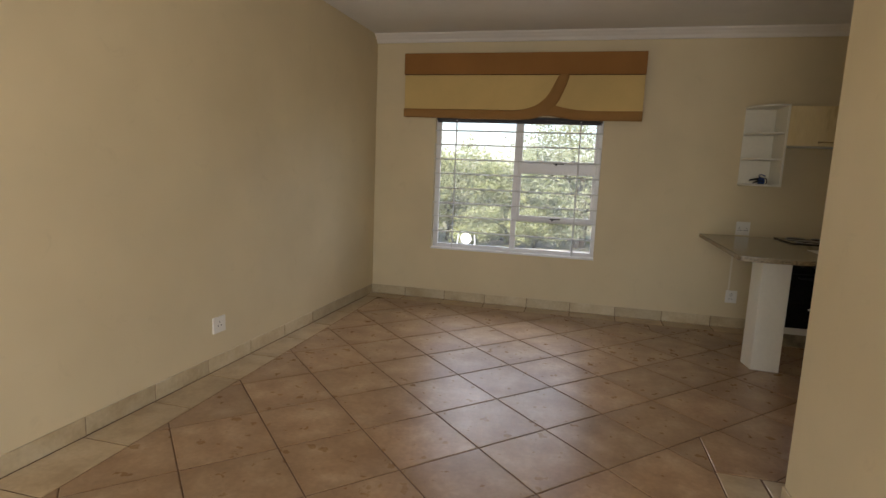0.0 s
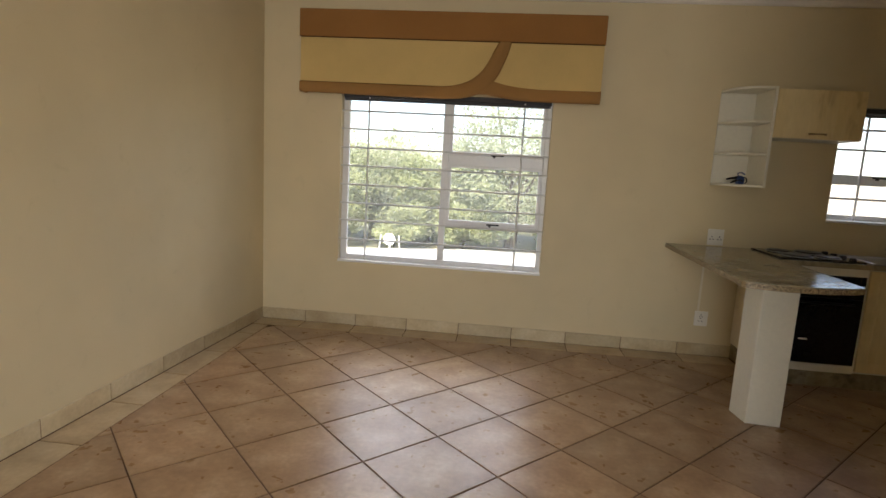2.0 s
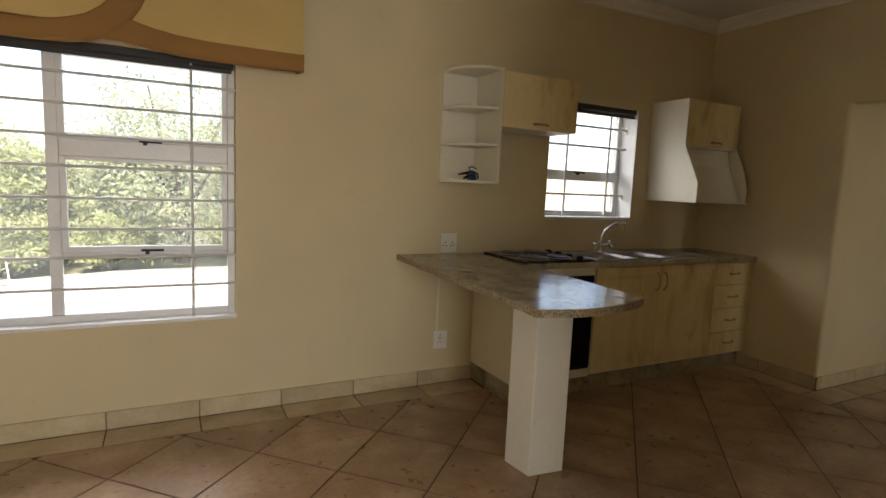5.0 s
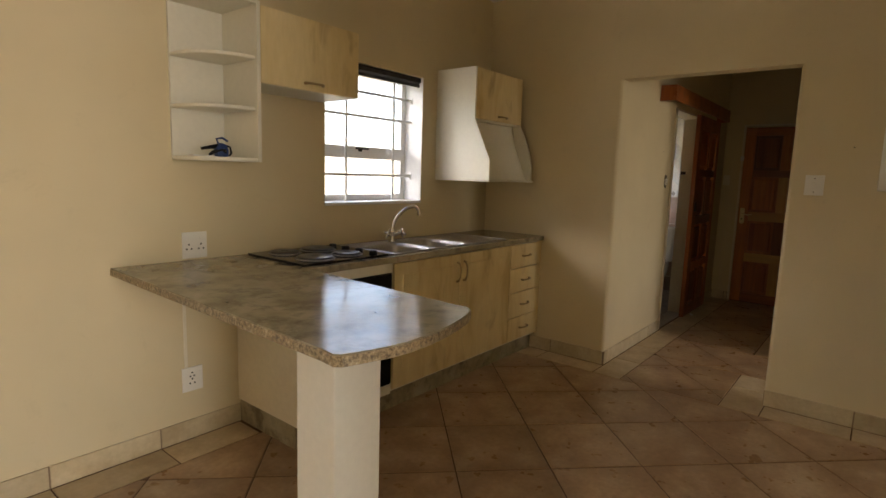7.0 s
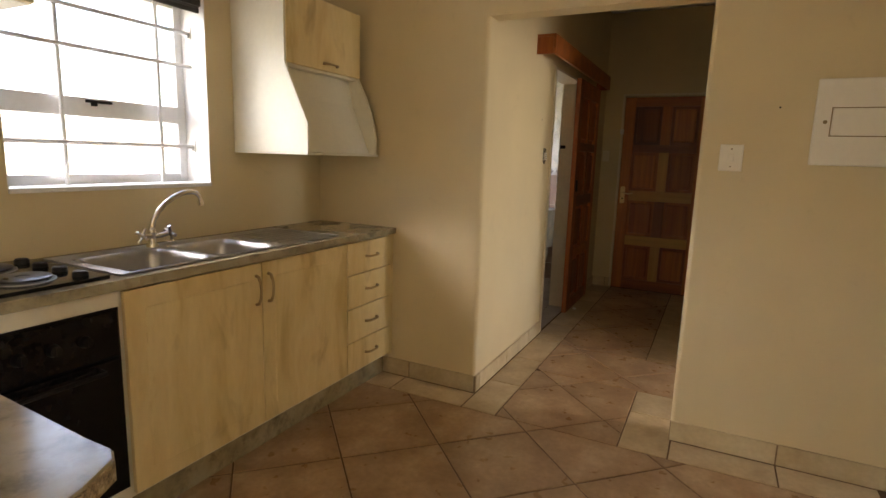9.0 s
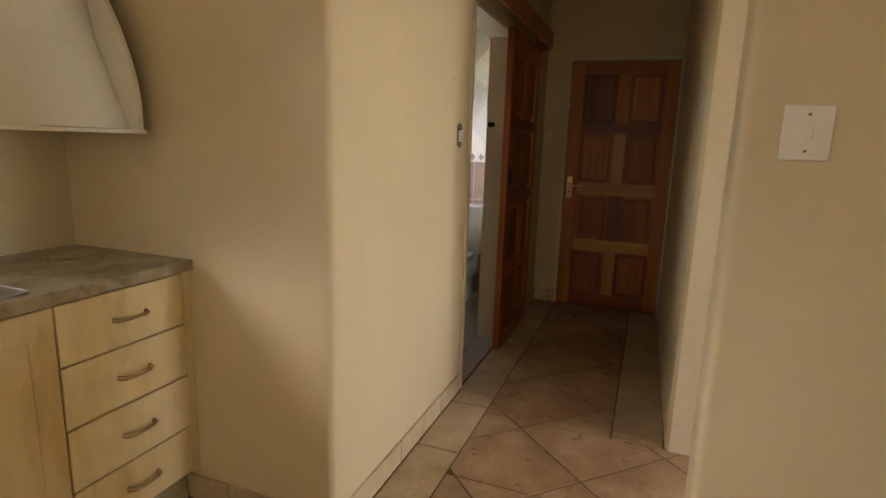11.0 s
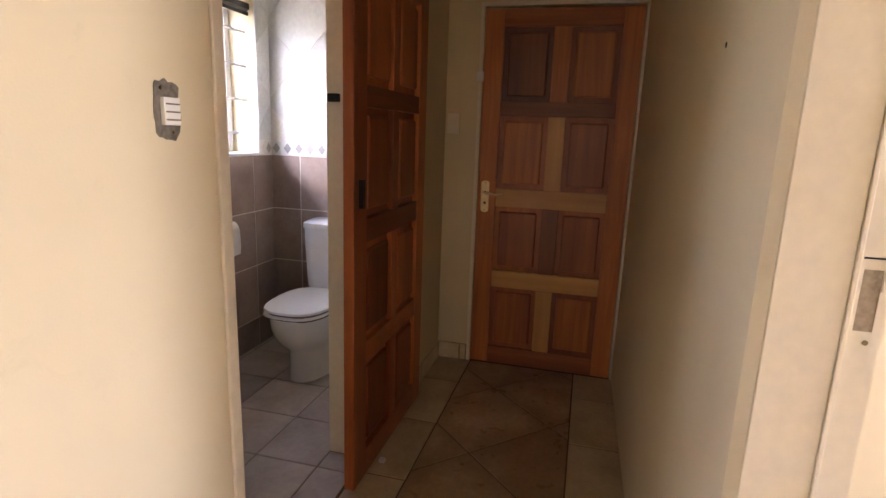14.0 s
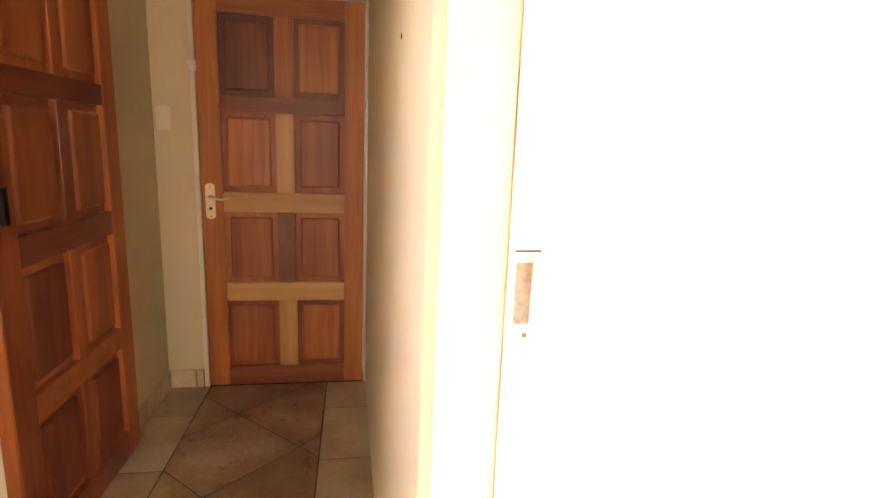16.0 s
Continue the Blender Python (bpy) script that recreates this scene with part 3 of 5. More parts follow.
def pull_level(x0, x1, y, z, parent):
    bm = tube(bmesh.new(), [(x0, y, z), (x0 + 0.004, y - 0.014, z), (x0 + 0.02, y - 0.024, z), ((x0 + x1) / 2, y - 0.027, z), (x1 - 0.02, y - 0.024, z), (x1 - 0.004, y - 0.014, z), (x1, y, z)], [0.008, 0.007, 0.006, 0.0055, 0.006, 0.007, 0.008], 10)
    return smooth(part("pull", bm, PULL_METAL, parent, "worn brass bow handle"))


def routed_door(x0, x1, z0, z1, y=F, margin=0.07):
    """A door front with a shallow routed frame."""
    bm = box(x0, y, z0, x1, CARC - 0.001, z1, 0.003)
    if margin:
        bx(bm, x0 + margin, y - 0.004, z0 + margin, x1 - margin, y + 0.004, z1 - margin, 0.0035)
    return bm


base = thing("base_cabinet", 2.94, 5.45, 0.0, "pale maple base cabinet with two doors under the sink", "cabinet")
part("body", box(2.305, CARC, 0.13, 3.54, 5.73, 0.77), MELAMINE, base)
part("top_rail", box(2.305, CARC, 0.771, 3.54, 5.213, 0.886), MELAMINE, base)
for a, b, hx in ((2.322, 2.929, 2.896), (2.934, 3.535, 2.967)):
    d = part("door", routed_door(a, b, 0.145, 0.878), MAPLE, base)
    pull_upright(hx, F, 0.70, 0.825, d)
drawers = thing("drawer_cabinet", 3.76, 5.45, 0.0, "pale maple cabinet with four drawers beside the wall", "cabinet")
part("body", box(3.541, CARC, 0.13, 3.998, 5.73, 0.886), MELAMINE, drawers)
for z0, z1 in ((0.145, 0.318), (0.323, 0.510), (0.516, 0.698), (0.703, 0.878)):
    d = part("drawer", routed_door(3.541, 3.962, z0, z1, margin=0), MAPLE, drawers)
    pull_level(3.705, 3.815, F, (z0 + z1) / 2, d)
part("filler", box(3.965, F + 0.004, 0.13, 3.998, CARC - 0.001, 0.886), MAPLE, drawers)
kick = thing("kickboard", 2.9, 5.24, 0.0, "grey stone-patterned kickboard under the base cabinets", "kickboard")
part("front_board", box(1.70, 5.235, 0.0, 3.985, 5.25, 0.128), LAMINATE, kick)
part("end_board", box(1.70, 5.251, 0.0, 1.715, 5.733, 0.128), LAMINATE, kick)

oven_unit = thing("oven_cabinet", 2.0, 5.45, 0.0, "white oven housing with cream end panel", "cabinet")
part("end_panel", box(1.69, CARC - 0.01, 0.128, 1.708, 5.732, 0.886), STEEL_FRAME, oven_unit)
part("body", box(1.709, CARC + 0.01, 0.128, 2.304, 5.73, 0.886), MELAMINE, oven_unit)
part("top_rail", box(1.709, F, 0.832, 2.304, CARC + 0.009, 0.885, 0.002), MELAMINE, oven_unit)
part("bottom_rail", box(1.709, F, 0.128, 2.304, CARC + 0.009, 0.185, 0.002), MELAMINE, oven_unit)
oven = thing("oven", 2.0, 5.3, 0.185, "black built-in oven with a dark glass door", "oven")
part("casing", box(1.722, F + 0.001, 0.187, 2.300, CARC + 0.008, 0.831), BLACK_PLASTIC, oven)
od = part("oven_door", box(1.735, F - 0.018, 0.20, 2.288, F, 0.665, 0.004), BLACK_GLASS, oven, "dark glass oven door")
smooth(part("handle", tube(bmesh.new(), [(1.80, F - 0.018, 0.64), (1.80, F - 0.05, 0.64), (2.22, F - 0.05, 0.64), (2.22, F - 0.018, 0.64)], 0.008), BLACK_PLASTIC, od))
part("badge", box(1.9, F - 0.0195, 0.36, 1.96, F - 0.0175, 0.372), STEEL_FRAME, od)
part("control_panel", box(1.735, F - 0.014, 0.675, 2.288, F, 0.825, 0.003), BLACK_GLASS, oven)
for k in range(5):
    knob = smooth(part("knob", tube(bmesh.new(), [(1.82 + k * 0.09, F - 0.015, 0.75), (1.82 + k * 0.09, F - 0.036, 0.75)], [0.02, 0.016], 16), BLACK_PLASTIC, oven))
    part("grip", box(1.818 + k * 0.09, F - 0.040, 0.735, 1.822 + k * 0.09, F - 0.036, 0.765), BLACK_PLASTIC, knob)

hob = thing("hob", 2.0, 5.45, 0.922, "black enamel hob with four solid plates set in the worktop", "hob")
part("plate_tray", bevelled(box(1.735, 5.205, 0.922, 2.30, 5.69, 0.934), 0.005), HOB_ENAMEL, hob)
for px, py, r in ((1.90, 5.335, 0.092), (1.885, 5.575, 0.075), (2.115, 5.34, 0.075), (2.10, 5.57, 0.09)):
    pl = smooth(part("hot_plate", lathe(bmesh.new(), px, py, [(r + 0.008, 0.933), (r + 0.008, 0.938), (r, 0.9385), (r, 0.945), (r - 0.004, 0.947), (0.02, 0.947), (0.018, 0.945)], 36), IRON_PLATE, hob, "round solid hot plate"))
    part("trim_ring", lathe(bmesh.new(), px, py, [(r + 0.011, 0.9335), (r + 0.011, 0.9365), (r + 0.0085, 0.937), (r + 0.0085, 0.9335)], 36), STAINLESS, pl, "thin steel ring")
for k in range(4):
    smooth(part("knob", lathe(bmesh.new(), 2.245, 5.27 + k * 0.115, [(0.023, 0.934), (0.022, 0.947), (0.018, 0.951), (0.006, 0.952)], 20), BLACK_PLASTIC, hob))


def sink():
    ob = thing("kitchen_sink", 2.95, 5.44, 0.922, "stainless steel double-bowl sink with a ribbed drainer", "sink")
    def rrect(x0, y0, x1, y1, r, z, n=6):
        pts = []
        for cx, cy, a0 in ((x1 - r, y1 - r, 0), (x0 + r, y1 - r, 90), (x0 + r, y0 + r, 180), (x1 - r, y0 + r, 270)):
            pts += [(cx + r * math.cos(radians(a0 + 90 * k / n)), cy + r * math.sin(radians(a0 + 90 * k / n)), z) for k in range(n + 1)]
        return pts
    bowls = ((2.385, 5.225, 2.725, 5.575), (2.760, 5.225, 3.075, 5.575))
    rim = bmesh.new()
    x0, y0, x1, y1 = 2.34, 5.205, 3.50, 5.665
    cuts = [x0, bowls[0][0], bowls[0][2], bowls[1][0], bowls[1][2], x1]
    for k in (0, 2, 4):
        bx(rim, cuts[k], y0, 0.922, cuts[k + 1], y1, 0.928)
    for k in (1, 3):
        bx(rim, cuts[k], y0, 0.922, cuts[k + 1], bowls[0][1], 0.928)
        bx(rim, cuts[k], bowls[0][3], 0.922, cuts[k + 1], y1, 0.928)
    tube(rim, [(x0, y0, 0.927), (x1, y0, 0.927), (x1, y1, 0.927), (x0, y1, 0.927), (x0, y0, 0.927)], 0.004, 8)
    part("rim", rim, STAINLESS, ob)
    for b in bowls:
        bm = bmesh.new()
        rings = [rrect(b[0] - 0.004, b[1] - 0.004, b[2] + 0.004, b[3] + 0.004, 0.05, 0.9295), rrect(b[0] + 0.006, b[1] + 0.006, b[2] - 0.006, b[3] - 0.006, 0.05, 0.926), rrect(b[0] + 0.014, b[1] + 0.014, b[2] - 0.014, b[3] - 0.014, 0.055, 0.90), rrect(b[0] + 0.02, b[1] + 0.02, b[2] - 0.02, b[3] - 0.02, 0.06, 0.80), rrect(b[0] + 0.05, b[1] + 0.05, b[2] - 0.05, b[3] - 0.05, 0.05, 0.785)]
        loops = [[bm.verts.new(p) for p in r] for r in rings]
        for p, q in zip(loops, loops[1:]):
            for k in range(len(p)):
                bm.faces.new((p[k], q[k], q[(k + 1) % len(p)], p[(k + 1) % len(p)]))
        bm.faces.new(loops[-1])
        for f in bm.faces:
            f.normal_update()
        bowl = smooth(part("bowl", bm, STAINLESS, ob), 60)
        part("drain", lathe(bmesh.new(), (b[0] + b[2]) / 2, (b[1] + b[3]) / 2, [(0.04, 0.786), (0.038, 0.789), (0.01, 0.788)], 24), CHROME, bowl)
    for k in range(7):
        part("drainer_rib", tube(bmesh.new(), [(3.13, 5.27 + k * 0.05, 0.9285), (3.46, 5.27 + k * 0.05, 0.9285)], 0.004, 8), STAINLESS, ob)
    return ob


sink()


def tap(x, y, z):
    ob = thing("mixer_tap", x, y, z, "chrome swan-neck mixer tap with two cross handles", "tap")
    smooth(part("base", lathe(bmesh.new(), x, y, [(0.026, z), (0.026, z + 0.006), (0.016, z + 0.02), (0.015, z + 0.05), (0.019, z + 0.06), (0.017, z + 0.075), (0.011, z + 0.085)], 20), CHROME, ob))
    arc = [(x + u, y - 0.14 * u, z + v) for u, v in ((0, 0.08), (0.008, 0.115), (0.03, 0.15), (0.062, 0.182), (0.10, 0.208), (0.14, 0.225), (0.178, 0.230), (0.205, 0.224), (0.221, 0.208), (0.226, 0.19))]
    smooth(part("spout", tube(bmesh.new(), arc, 0.0115, 12), CHROME, ob))
    smooth(part("nozzle", tube(bmesh.new(), [arc[-1], (arc[-1][0] + 0.002, arc[-1][1], arc[-1][2] - 0.022)], 0.0145, 12), CHROME, ob))
    for s in (-1, 1):
        arm = smooth(part("valve", tube(bmesh.new(), [(x, y, z + 0.045), (x + s * 0.035, y - 0.015, z + 0.05), (x + s * 0.058, y - 0.025, z + 0.056)], [0.011, 0.012, 0.010], 12), CHROME, ob))
        c = Vector((x + s * 0.066, y - 0.028, z + 0.058))
        for d in ((0, 1, 0.3), (0.35 * s, 0.2, -1)):
            v = Vector(d).normalized() * 0.033
            smooth(part("cross_handle", tube(bmesh.new(), [c - v, c - v * 0.6, c, c + v * 0.6, c + v], [0.0085, 0.006, 0.009, 0.006, 0.0085], 8), CHROME, arm))
    return ob


tap(2.735, 5.605, 0.928)


# wall units
def open_shelf():
    ob = thing("corner_shelf", 1.5, 5.6, 1.41, "white open wall shelf with rounded end and three bays", "shelf")
    x0, x1, yb, yf = 1.375, 1.655, 5.734, 5.42
    part("back_panel", bevelled(box(x0, yb - 0.014, 1.428, x1 - 0.019, yb, 2.122), 0.002, 1), MELAMINE, ob)
    part("side_panel", bevelled(box(x1 - 0.018, yf, 1.41, x1, yb, 2.14), 0.002, 1), MELAMINE, ob)
    for z, t, back in ((1.41, 0.018, 0.0), (1.648, 0.016, 0.018), (1.880, 0.016, 0.018), (2.122, 0.018, 0.0)):
        # straight front beside the panel, then a quarter round back to the wall
        front, edge = yf + back, x1 - 0.0185
        r = 0.215 - back * 0.5
        round_end = [(x0 + r - r * math.sin(radians(k)), yb - 0.055 - (yb - 0.055 - front) * math.cos(radians(k))) for k in range(0, 91, 10)]
        ends = [(x0, yb)] if not back else [(x0, yb - 0.0145)]
        board = [(edge, ends[0][1]), (edge, front)] + round_end + ends
        smooth(part("shelf_board", bevelled(prism(bmesh.new(), board, "z", z, z + t), 0.003, 2), MELAMINE, ob), 50)
    return ob


open_shelf()
upper = thing("wall_cabinet", 1.96, 5.58, 1.775, "pale maple wall cabinet with a white underside", "cabinet")
part("body", box(1.656, 5.441, 1.777, 2.262, 5.734, 2.125), MELAMINE, upper)
d = part("door", bevelled(box(1.658, 5.421, 1.779, 2.26, 5.440, 2.123), 0.003), MAPLE, upper)
pull_level(1.905, 2.015, 5.421, 1.812, d)

hood = thing("extractor_cabinet", 3.62, 5.5, 1.345, "white open extractor canopy cabinet with a maple door above", "extractor")
HX0, HX1 = 3.315, 3.93
side = [(5.734, 1.35), (5.245, 1.35), (5.245, 1.49), (5.385, 1.775), (5.385, 2.13), (5.734, 2.13)]
part("side_panel", prism(bmesh.new(), side, "x", HX0, HX0 + 0.018), MELAMINE, hood)
curve = [(5.734, 1.35), (5.262, 1.35), (5.262, 1.44), (5.272, 1.50), (5.292, 1.575), (5.33, 1.67), (5.385, 1.775), (5.385, 2.13), (5.734, 2.13)]
part("side_panel", prism(bmesh.new(), curve, "x", HX1 - 0.018, HX1), MELAMINE, hood)
part("top", box(HX0 + 0.019, 5.40, 2.112, HX1 - 0.019, 5.734, 2.13), MELAMINE, hood)
part("back_panel", box(HX0 + 0.019, 5.716, 1.3505, HX1 - 0.019, 5.734, 2.111), MELAMINE, hood)
part("inner_shelf", box(HX0 + 0.019, 5.402, 1.766, HX1 - 0.019, 5.715, 1.784), MELAMINE, hood)
part("sloped_baffle", prism(bmesh.new(), [(5.30, 1.352), (5.312, 1.352), (5.43, 1.62), (5.46, 1.765), (5.448, 1.765), (5.418, 1.622)], "x", HX0 + 0.019, HX1 - 0.019), MELAMINE, hood)
part("bottom_lip", box(HX0, 5.247, 1.338, HX1, 5.734, 1.3495, 0.001), MELAMINE, hood)
d = part("door", bevelled(box(HX0 + 0.012, 5.379, 1.779, HX1 - 0.004, 5.399, 2.124), 0.003), MAPLE, hood)
pull_level(3.60, 3.71, 5.379, 1.812, d)


# ---- windows ----
def grille(ob, x0, x1, z0, z1, y, levels, uprights, r=0.0078, coat=None):
    for z in levels:
        smooth(part("bar", tube(bmesh.new(), [(x0, y, z), (x1, y, z)], r, 8), coat or BAR, ob, "painted burglar bar"))
    for x in uprights:
        smooth(part("bar", tube(bmesh.new(), [(x, y + 0.009, z0), (x, y + 0.009, z1)], r, 8), coat or BAR, ob, "painted burglar bar"))


def pane(ob, x0, x1, z0, z1, y):
    p = part("pane", box(x0, y, z0, x1, y + 0.004, z1), GLASS, ob, "clear window pane")
    p.visible_shadow = False
    return p


def stay(ob, x, y, z):
    bm = box(x - 0.055, y - 0.014, z - 0.006, x + 0.055, y, z + 0.006, 0.002)
    bx(bm, x - 0.035, y - 0.022, z - 0.02, x - 0.015, y - 0.004, z - 0.002, 0.002)
    part("stay_arm", bm, BLACK_PLASTIC, ob, "black window stay")


def main_window():
    x0, x1, z0, z1 = WIN
    ob = thing("window_1", (x0 + x1) / 2, BACK_Y, z0, "white steel window with burglar bars looking onto trees", "window", kind="structure")
    yf, yb = 5.80, 5.84
    bm = bmesh.new()
    bx(bm, x0 + 0.001, yf, z0 + 0.001, x0 + 0.055, yb, z1 - 0.001, 0.004)
    bx(bm, x1 - 0.04, yf, z0 + 0.001, x1 - 0.001, yb, z1 - 0.001, 0.004)
    bx(bm, x0 + 0.056, yf, z0 + 0.001, x1 - 0.041, yb, z0 + 0.045, 0.004)
    bx(bm, x0 + 0.056, yf, z1 - 0.045, x1 - 0.041, yb, z1 - 0.001, 0.004)
    bx(bm, -0.797, yf, z0 + 0.046, -0.742, yb, z1 - 0.046, 0.004)
    part("window_frame", bm, WHITE_FRAME, ob)
    for lo, hi in ((1.575, z1 - 0.047), (0.99, 1.455)):
        s = bmesh.new()
        a, b = -0.740, x1 - 0.042
        w = 0.028
        bx(s, a, yf - 0.012, lo - 0.03, a + w, yb - 0.012, hi, 0.003)
        bx(s, b - w, yf - 0.012, lo - 0.03, b, yb - 0.012, hi, 0.003)
        bx(s, a + w, yf - 0.012, lo - 0.03, b - w, yb - 0.012, lo, 0.003)
        bx(s, a + w, yf - 0.012, hi - 0.02, b - w, yb - 0.012, hi, 0.003)
        part("sash", s, WHITE_FRAME, ob, "white opening sash")
    bm = bmesh.new()
    bx(bm, -0.740, yf, 1.456, x1 - 0.042, yb, 1.544, 0.003)
    bx(bm, -0.740, yf, 0.922, x1 - 0.042, yb, 0.958, 0.003)
    part("transom", bm, WHITE_FRAME, ob)
    pane(ob, x0 + 0.056, -0.798, z0 + 0.046, z1 - 0.046, 5.815)
    pane(ob, -0.711, x1 - 0.071, 1.576, z1 - 0.068, 5.805)
    pane(ob, -0.711, x1 - 0.071, 0.991, 1.434, 5.805)
    pane(ob, -0.741, x1 - 0.041, z0 + 0.046, 0.921, 5.815)
    stay(ob, -0.33, yf - 0.012, 1.55), stay(ob, -0.33, yf - 0.012, 0.967)
    grille(ob, x0, x1, z0, z1, 5.765, (1.865, 1.715, 1.56, 1.405, 1.245, 1.085, 0.935, 0.77), (-1.435, -0.13))
    part("window_sill", box(x0 - 0.002, BACK_Y - 0.006, z0 - 0.016, x1 + 0.002, yf - 0.0005, z0 + 0.005, 0.003), WHITE_FRAME, ob)


def kitchen_window():
    x0, x1, z0, z1 = KWIN
    ob = thing("window_2", (x0 + x1) / 2, BACK_Y, z0, "white steel kitchen window with burglar bars above the sink", "window", kind="structure")
    yf, yb = 5.90, 5.94
    bm = bmesh.new()
    bx(bm, x0 + 0.001, yf, z0 + 0.001, x0 + 0.045, yb, z1 - 0.001, 0.004)
    bx(bm, x1 - 0.045, yf, z0 + 0.001, x1 - 0.001, yb, z1 - 0.001, 0.004)
    bx(bm, x0 + 0.046, yf, z0 + 0.001, x1 - 0.046, yb, z0 + 0.045, 0.004)
    bx(bm, x0 + 0.046, yf, z1 - 0.045, x1 - 0.046, yb, z1 - 0.001, 0.004)
    bx(bm, x0 + 0.046, yf - 0.008, 1.47, x1 - 0.046, yb, 1.55, 0.004)
    part("window_frame", bm, WHITE_FRAME, ob)
    pane(ob, x0 + 0.046, x1 - 0.046, z0 + 0.046, 1.469, 5.915)
    pane(ob, x0 + 0.046, x1 - 0.046, 1.551, z1 - 0.046, 5.915)
    stay(ob, 2.72, yf - 0.008, 1.535)
    grille(ob, x0, x1, z0, z1, 5.845, (1.90, 1.745, 1.36), (2.55, 2.985), r=0.0095, coat=WHITE_FRAME)
    for z in (1.36, 1.90):
        bm = box(x1 - 0.008, 5.83, z - 0.03, x1 - 0.0005, 5.86, z + 0.03, 0.002)
        tube(bm, [(x1 - 0.02, 5.845, z - 0.015), (x1 - 0.006, 5.845, z - 0.015)], 0.006, 8)
        part("bar_bracket", bm, WHITE_FRAME, ob)
    part("window_sill", box(x0 + 0.0005, BACK_Y - 0.006, z0 - 0.014, x1 - 0.0005, yf - 0.0005, z0 + 0.005, 0.003), WHITE_FRAME, ob)
    for a, b in ((x0 + 0.0003, x0 + 0.004), (x1 - 0.004, x1 - 0.0003)):
        part("reveal_lining", box(a, BACK_Y + 0.001, z0 + 0.0005, b, yf - 0.0005, z1), WHITE_FRAME, ob)
    return ob


def bath_window():
    x0, x1, z0, z1 = BWIN
    ob = thing("window_3", (x0 + x1) / 2, BACK_Y, z0, "white bathroom window with burglar bars", "window", kind="structure")
    yf, yb = 5.90, 5.94
    bm = bmesh.new()
    for a, b in ((x0 + 0.001, x0 + 0.045), (x1 - 0.045, x1 - 0.001)):
        bx(bm, a, yf, z0 + 0.001, b, yb, z1 - 0.001, 0.004)
    bx(bm, x0 + 0.046, yf, z0 + 0.001, x1 - 0.046, yb, z0 + 0.045, 0.004)
    bx(bm, x0 + 0.046, yf, z1 - 0.045, x1 - 0.046, yb, z1 - 0.001, 0.004)
    bx(bm, 6.94, yf - 0.006, z0 + 0.046, 6.985, yb, z1 - 0.046, 0.004)
    part("window_frame", bm, WHITE_FRAME, ob)
    pane(ob, x0 + 0.046, 6.939, z0 + 0.046, z1 - 0.046, 5.915)
    pane(ob, 6.986, x1 - 0.046, z0 + 0.046, z1 - 0.046, 5.915)
    grille(ob, x0, x1, z0, z1, 5.80, (1.32, 1.51, 1.70, 1.89), (), coat=WHITE_FRAME)
    part("window_sill", box(x0 + 0.0005, BACK_Y - 0.012, z0 - 0.012, x1 - 0.0005, yf - 0.0005, z0 + 0.005, 0.003), WHITE_FRAME, ob)


main_window(), kitchen_window(), bath_window()
for nm, x0, x1, z in (("roller_blind", WIN[0] + 0.01, WIN[1] - 0.01, 1.995), ("roller_blind", KWIN[0] + 0.01, KWIN[1] - 0.003, 2.03), ("roller_blind", BWIN[0] + 0.01, BWIN[1] - 0.003, 2.02)):
    bl = thing(nm, (x0 + x1) / 2, 5.78, z, "dark rolled-up blind at the head of the window", "blind")
    smooth(part("roll", tube(bmesh.new(), [(x0, 5.785, z), (x1, 5.785, z)], 0.022, 14), BLIND_DARK, bl))
    part("head_rail", box(x0, 5.755, z - 0.012, x1, 5.765, z + 0.022, 0.002), BLIND_DARK, bl)
    part("bottom_bar", box(x0 + 0.01, 5.757, z - 0.044, x1 - 0.01, 5.769, z - 0.024, 0.002), BLIND_DARK, bl)


# upholstered pelmet
PIPING = fabric("dark_piping", (0.10, 0.05, 0.02))


